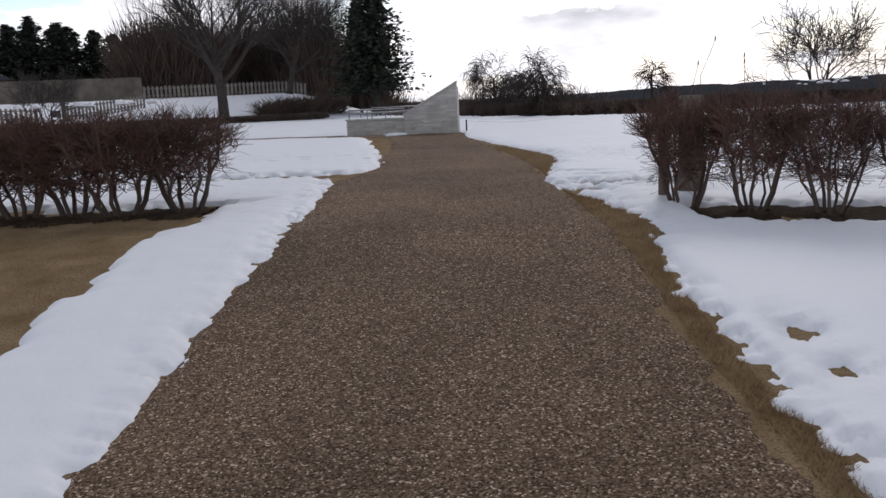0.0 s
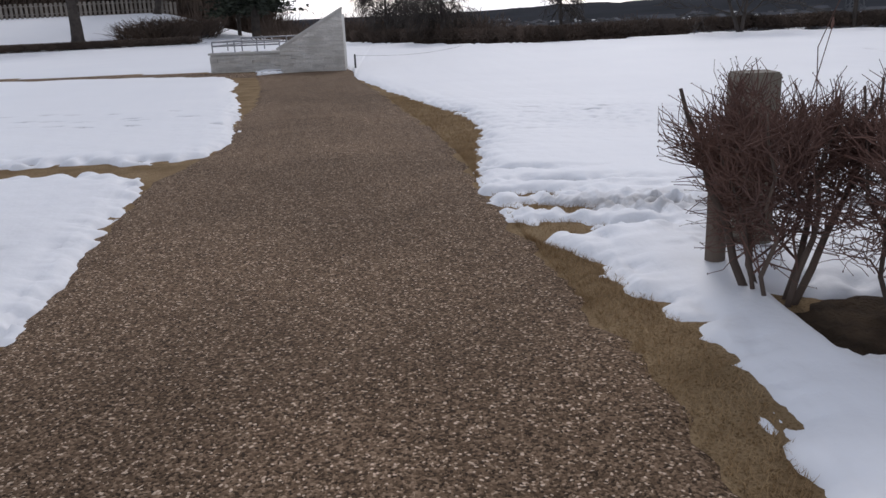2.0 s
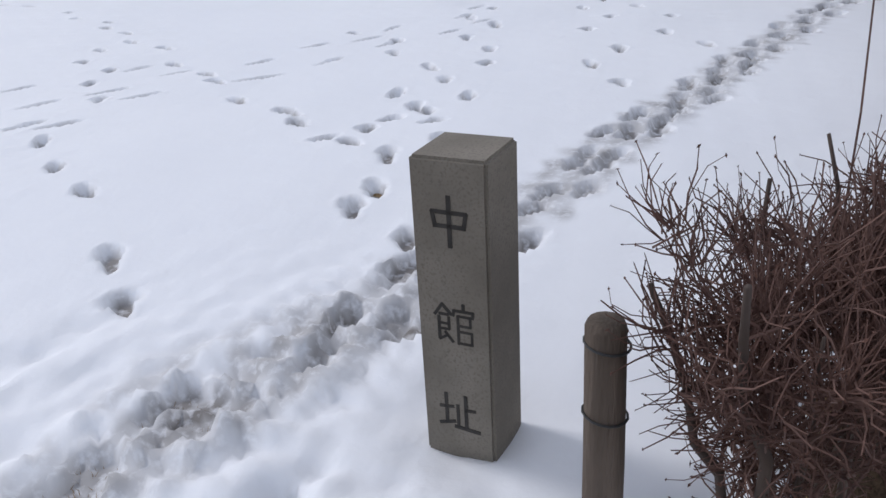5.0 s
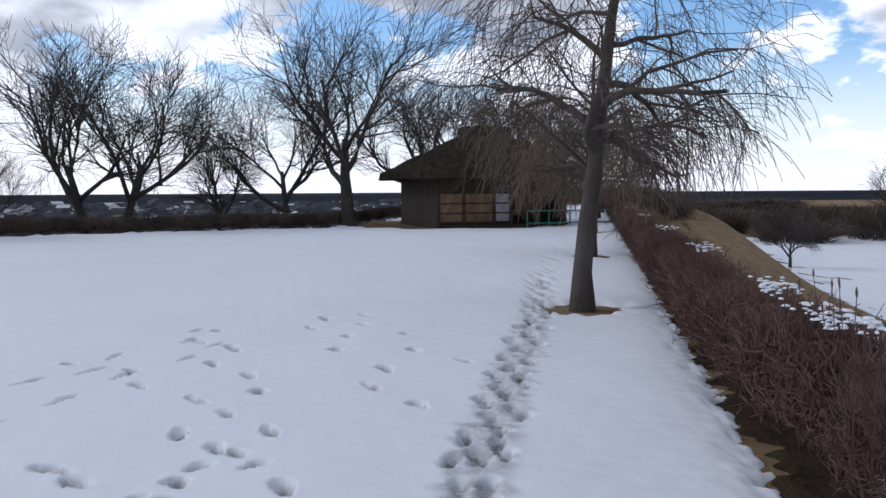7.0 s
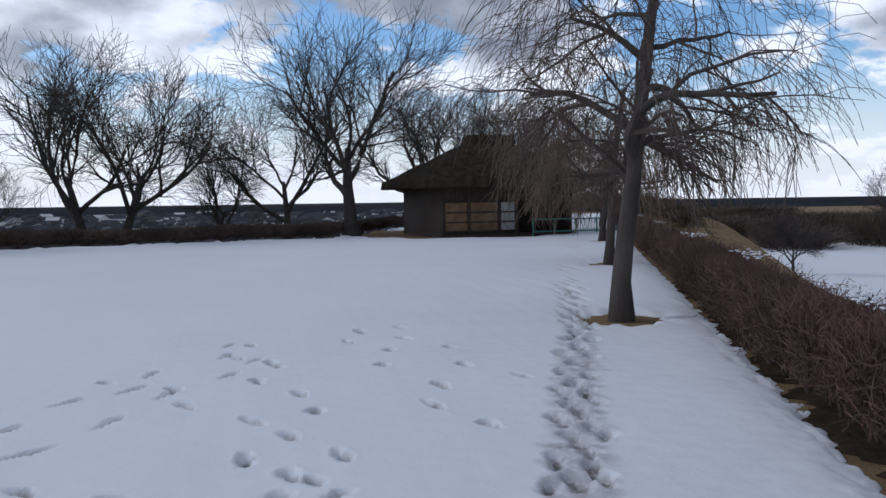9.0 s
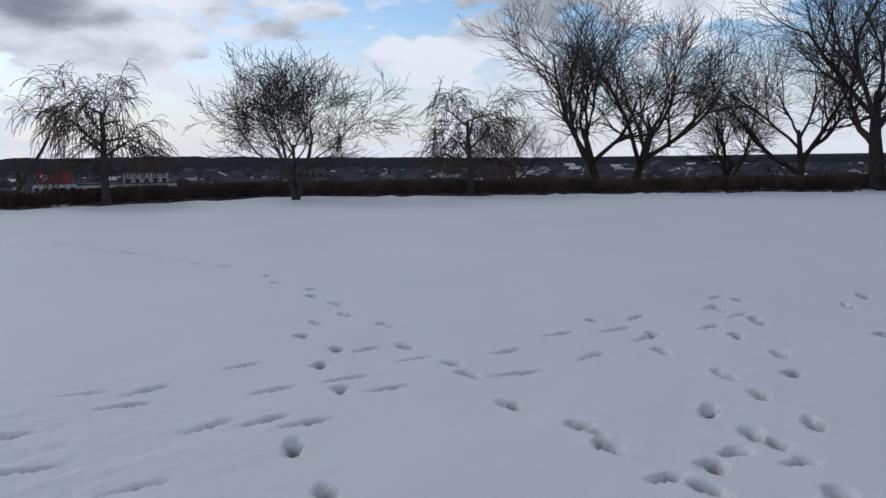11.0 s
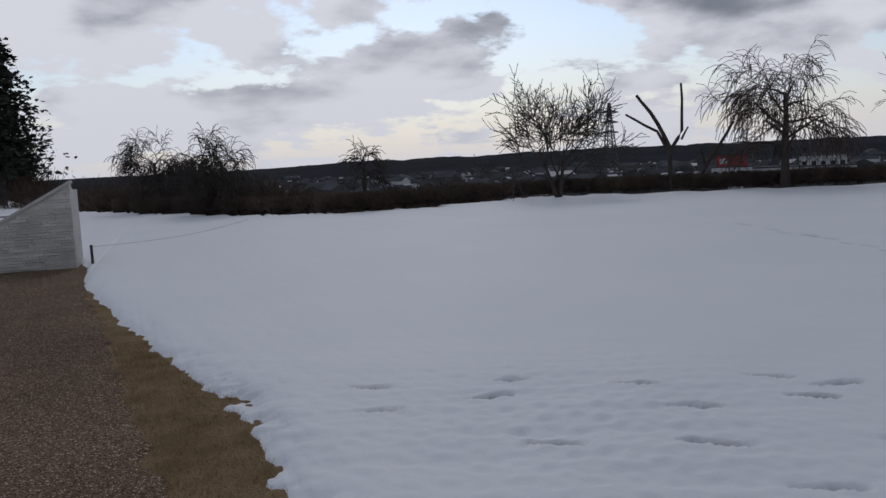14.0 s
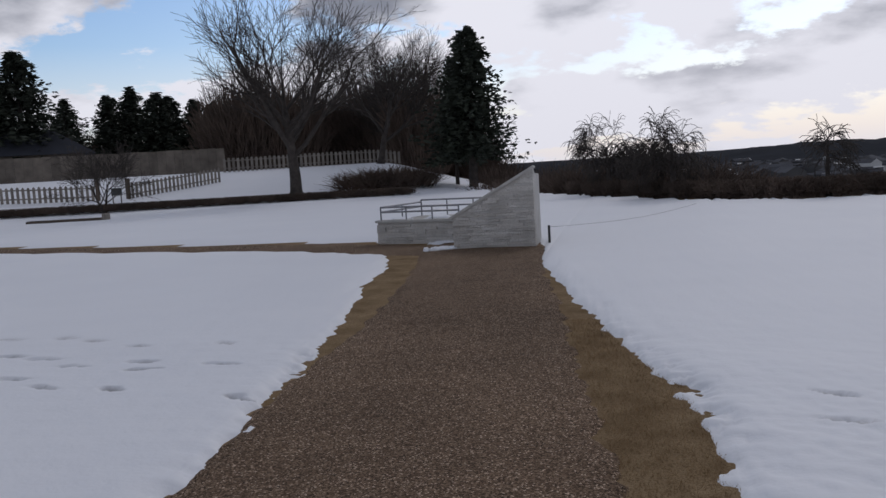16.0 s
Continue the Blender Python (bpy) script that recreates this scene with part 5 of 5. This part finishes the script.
def fence(b0, d0, b1, d1, me, pitch, h, label, name="picket_fence", gap=None, posts=None):
    x0, y0 = polar(b0, d0)
    x1, y1 = polar(b1, d1)
    e = thing(name, label, "fence", x0, y0, 0)
    L = math.hypot(x1 - x0, y1 - y0)
    an = math.atan2(y1 - y0, x1 - x0)
    e.rotation_euler.z = an
    n = int(L / pitch)
    zs = [float(land(x0 + (x1 - x0) * k / n, y0 + (y1 - y0) * k / n)) for k in range(n + 1)]
    for k in range(n + 1):
        piece("pale", me, e, pose(L * k / n, 0, zs[k] - .05 + .02 * math.sin(k * 7.7)))
    for f in (.3, .78):
        V, Fc = [], []
        tube(V, Fc, [Vector((L * k / n, .05, zs[k] + h * f)) for k in range(0, n + 1, max(1, n // 12))], [.035] * len(range(0, n + 1, max(1, n // 12))), 4)
        piece("rail", mesh_of("rail", V, Fc, PICKET), e)
    for k in posts or ():
        part("fence_post", boxbm(L * k - .1, L * k + .1, -.1, .1, zs[int(n * k)] - .1, zs[int(n * k)] + h * 1.2, .01), OLDWOOD, e, "dark square gate post")


pale = pale_mesh(.14, 1.0, .02, .08, PICKET)
paleb = pale_mesh(.17, 1.05, .02, .03, PICKET)
board = pale_mesh(.55, 1.75, .02, .0001, FENCE)
fence(-41, 51, -34.7, 50, pale, .26, 1.0, "grey wooden picket fence on snowy ground", posts=(1.0,))
fence(-32.9, 50, -27.2, 53.5, pale, .26, 1.0, "grey wooden picket fence climbing the bank", posts=(0.0,))
fence(-26.8, 58, -15.2, 60, paleb, .30, 1.05, "pale wooden paling fence on top of the bank", "paling_fence")
fence(-42, 63, -27, 61, board, .56, 1.75, "brown close-boarded wooden fence before the house", "board_fence")
house = thing("house", "dark low house with a hipped tiled roof behind the fence", "house", *polar(-39.5, 70), 1.5)
house.rotation_euler.z = radians(38)
part("wall", boxbm(-5, 5, -3, 3, 0, 3.0), FENCE, house)
bm = bmesh.new()
q = [bm.verts.new(c) for c in ((-5.8, -3.8, 2.9), (5.8, -3.8, 2.9), (5.8, 3.8, 2.9), (-5.8, 3.8, 2.9), (-3, 0, 4.9), (3, 0, 4.9))]
for f in ((0, 1, 5, 4), (1, 2, 5), (2, 3, 4, 5), (3, 0, 4), (3, 2, 1, 0)):
    bm.faces.new([q[i] for i in f])
part("roof", bm, TOWNROOF, house)
for u in (-3, 0, 3):
    wdw = part("window", boxbm(u - .8, u + .8, -3.03, -2.9, 1.2, 2.3), GLASS, house)
    part("frame", boxbm(u - .9, u + .9, -3.06, -3.0, 1.1, 1.2), WHITEPAINT, wdw)

# ---- valley: hills, town, pylon ----
def ridge(name, dist, b0, b1, h0, h1, seed, label):
    V, Fc = [], []
    bs = np.arange(b0, b1, .25)
    for i, b in enumerate(bs):
        hh = np.interp(b, [-30, 4, 10, 35, 50, 60, 75, 90, 110, 160], [18, 19, 29, 36, 27, 21, 14, 11.5, 14, 18])
        z = -26 + hh * h0 * (1 + h1 * (.5 * smooth_noise(b, 0.0, 9, seed) + .35 * smooth_noise(b, 0.0, 2.2, seed + 1) + .12 * smooth_noise(b, 0.0, .6, seed + 2)))
        x, y = polar(b, dist)
        x2, y2 = polar(b, dist * .8)
        x3, y3 = polar(b, dist * 1.3)
        V += [(x2, y2, -27), (x * .93, y * .93, -26 + (z + 26) * .55), (x, y, z), (x3, y3, -27)]
        if i:
            a = 4 * i
            Fc += [(a - 4, a, a + 1, a - 3), (a - 3, a + 1, a + 2, a - 2), (a - 2, a + 2, a + 3, a - 1)]
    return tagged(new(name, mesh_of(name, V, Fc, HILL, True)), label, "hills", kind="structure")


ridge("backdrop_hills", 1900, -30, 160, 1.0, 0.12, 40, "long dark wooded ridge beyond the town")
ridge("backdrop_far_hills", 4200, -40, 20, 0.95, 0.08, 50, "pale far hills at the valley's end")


def town_mesh():
    """Far roofs and walls, too many and too small to count."""
    r = random.Random(9)
    V, Fc, mi = [], [], []
    for k in range(4200):
        b, d = r.uniform(-4, 118), 560 + 850 * r.random()
        x, y = polar(b, d)
        w, l, h, an = r.uniform(4, 8), r.uniform(5, 11), r.uniform(3, 6.5), r.uniform(0, 3.14)
        if r.random() < .06:
            w, l, h = w * 2.6, l * 2.6, h * 1.5
        z0 = -26.5
        c, s_ = math.cos(an), math.sin(an)
        n0 = len(V)
        for zz_, kx in ((z0, 1), (z0 + h, 1)):
            for u, v in ((-w, -l), (w, -l), (w, l), (-w, l)):
                V.append((x + (u * c - v * s_) * .5, y + (u * s_ + v * c) * .5, zz_))
        for v in (-l, l):
            V.append((x - v * s_ * .5, y + v * c * .5, z0 + h + w * .22))
        Fc += [(n0, n0 + 1, n0 + 5, n0 + 4), (n0 + 1, n0 + 2, n0 + 6, n0 + 5), (n0 + 2, n0 + 3, n0 + 7, n0 + 6), (n0 + 3, n0, n0 + 4, n0 + 7), (n0 + 4, n0 + 5, n0 + 8), (n0 + 6, n0 + 7, n0 + 9), (n0 + 5, n0 + 6, n0 + 9, n0 + 8), (n0 + 7, n0 + 4, n0 + 8, n0 + 9)]
        q = 2 if r.random() < .08 else 0
        mi += [q] * 6 + [1 if r.random() < .93 else 2] * 2
    me = mesh_of("town_roofs", V, Fc, TOWN)
    me.materials.append(TOWNROOF)
    me.materials.append(WHITEWALL)
    me.polygons.foreach_set("material_index", mi)
    return me


tagged(new("town_houses", town_mesh()), "far town of grey and white low houses", "town", kind="stuff")


def far_building(b, d, w, l, h, name, label, z0=-26.5, material=None):
    x, y = polar(b, d)
    e = thing(name, label, "building", x, y, z0)
    e.rotation_euler.z = radians(-b)
    part("wall", boxbm(-w / 2, w / 2, -l / 2, l / 2, 0, h), material or WHITEWALL, e)
    part("roof", boxbm(-w / 2 - .5, w / 2 + .5, -l / 2 - .5, l / 2 + .5, h, h + .8), TOWNROOF, e)
    n = int(w / 6)
    for k in range(n):
        part("window", boxbm(-w / 2 + (k + .25) * w / n, -w / 2 + (k + .75) * w / n, -l / 2 - .1, -l / 2, h * .55, h * .75), GLASS, e)
    return e


store = far_building(36.6, 700, 30, 30, 11, "store", "large white store carrying a red rooftop sign")
sg = part("red_sign", boxbm(-11, 11, -15.6, -14.6, 12, 20), REDSIGN, store, "red rooftop sign with a white mark")
part("white_mark", boxbm(-9, -3.5, -16, -15.6, 14, 18), WHITEPAINT, sg)
far_building(40.6, 720, 80, 40, 9, "factory", "long low white factory hall")
far_building(42.0, 730, 34, 30, 17, "factory_tower", "white factory block with a conveyor")
far_building(52.5, 760, 24, 20, 18, "apartment_block", "grey apartment block behind the trees", material=TOWN)
far_building(15.6, 520, 3, 3, 14, "pale_tower", "narrow pale tower in the town")
far_building(106.3, 420, 42, 18, 9, "white_hall", "long white hall beyond the trees", -16)


def pylon(b, d, h, z0=-26):
    x, y = polar(b, d)
    e = thing("pylon", "lattice steel power pylon above the town", "pylon", x, y, z0)
    e.rotation_euler.z = radians(-b + 20)
    V, Fc = [], []
    w = lambda z: h * (.09 * (1 - z / h) ** 1.2 + .012)
    lv = [h * k / 9 for k in range(10)]
    r = h * .006
    for a, c in zip(lv[:-1], lv[1:]):
        for sx, sy in ((1, 1), (1, -1), (-1, 1), (-1, -1)):
            tube(V, Fc, [Vector((sx * w(a), sy * w(a), a)), Vector((sx * w(c), sy * w(c), c))], [r * 1.5, r * 1.5], 3)
        for s_ in (1, -1):
            tube(V, Fc, [Vector((-w(a), s_ * w(a), a)), Vector((w(c), s_ * w(c), c))], [r, r], 3)
            tube(V, Fc, [Vector((w(a), s_ * w(a), a)), Vector((-w(c), s_ * w(c), c))], [r, r], 3)
    piece("lattice", mesh_of("lattice", V, Fc, PYLON), e)
    for f in (.62, .75, .88):
        V, Fc = [], []
        tube(V, Fc, [Vector((-h * .12, 0, h * f)), Vector((0, 0, h * f + h * .02)), Vector((h * .12, 0, h * f))], [r, r * 2, r], 4)
        tube(V, Fc, [Vector((-h * .12, 0, h * f)), Vector((0, 0, h * f - h * .01)), Vector((h * .12, 0, h * f))], [r, r, r], 4)
        piece("cross_arm", mesh_of("cross_arm", V, Fc, PYLON), e)


pylon(28.9, 800, 72)
pylon(61.0, 1300, 68)
pylon(54.5, 1400, 66)

# ---- dry grass blades along the path ----
def blades():
    r = np.random.RandomState(4)
    V, Fc = [], []
    n = 0
    for k in range(48000):
        side = r.rand()
        y = 1.5 + 14.5 * r.rand() ** 1.4
        if side < .72:
            a, b_ = np.interp(y, *PR) - .02, np.interp(y, *SR) - .01
            x = a + (b_ - a) * r.rand()
        elif side < .86:
            y = 8.3 + r.randn() * .5
            x = 1.1 + r.randn() * .4
        else:
            y = 2.5 + 4.5 * r.rand()
            x = -2.5 - 2.5 * r.rand() ** 1.5
        if x < np.interp(y, *PR) - .03 and x > np.interp(y, *PL):
            continue
        z = float(land(x, y))
        h, an = .008 + .024 * r.rand(), r.rand() * 6.28
        lx, ly = (r.rand() - .5) * .05, (r.rand() - .5) * .05
        w = .0022
        c, s_ = math.cos(an) * w, math.sin(an) * w
        V += [(x - c, y - s_, z - .004), (x + c, y + s_, z - .004), (x + lx, y + ly, z + h)]
        Fc.append((n, n + 1, n + 2))
        n += 3
    return mesh_of("grass_blades", V, Fc, BLADE)


tagged(new("grass_blades", blades()), "flattened dry tan grass blades beside the path", "grass", kind="stuff")

# ---- courses of the white stone walls ----
stone_meshes = []
rr = random.Random(31)
for k in range(8):
    bm = boxbm(-.5, .5, -.5, .5, -.5, .5)
    for v in bm.verts:
        v.co.y += rr.uniform(-.2, .2)
        v.co.z += rr.uniform(-.08, .08)
    me = bpy.data.meshes.new("stone")
    bm.to_mesh(me)
    bm.free()
    me.materials.append(LEDGE)
    stone_meshes.append(me)


def courses(parent, width, top, ch):
    z = -.02
    while z < top(width):
        u = rr.uniform(-.2, 0)
        while u < width:
            l = rr.uniform(.22, .5)
            a, b_ = max(u, 0), min(u + l, width)
            if b_ - a > .03 and top(a) >= z + ch * .8 or (b_ - a > .03 and top(b_) >= z + ch * 2):
                while top(a) < z + ch * .8 and a < b_ - .04:
                    a += .02
                d = rr.uniform(.025, .05)
                piece("stone", rr.choice(stone_meshes), parent, Matrix.LocRotScale(((a + b_) / 2, .03 - d / 2 + .005, z + ch / 2), None, (b_ - a - .004, d, ch - .004)))
            u += l
        z += ch


courses(monu, W, lambda u: H0 - .03 + (H1 - H0) * u / W, .045)
courses(low, 1.85, lambda u: .41, .05)
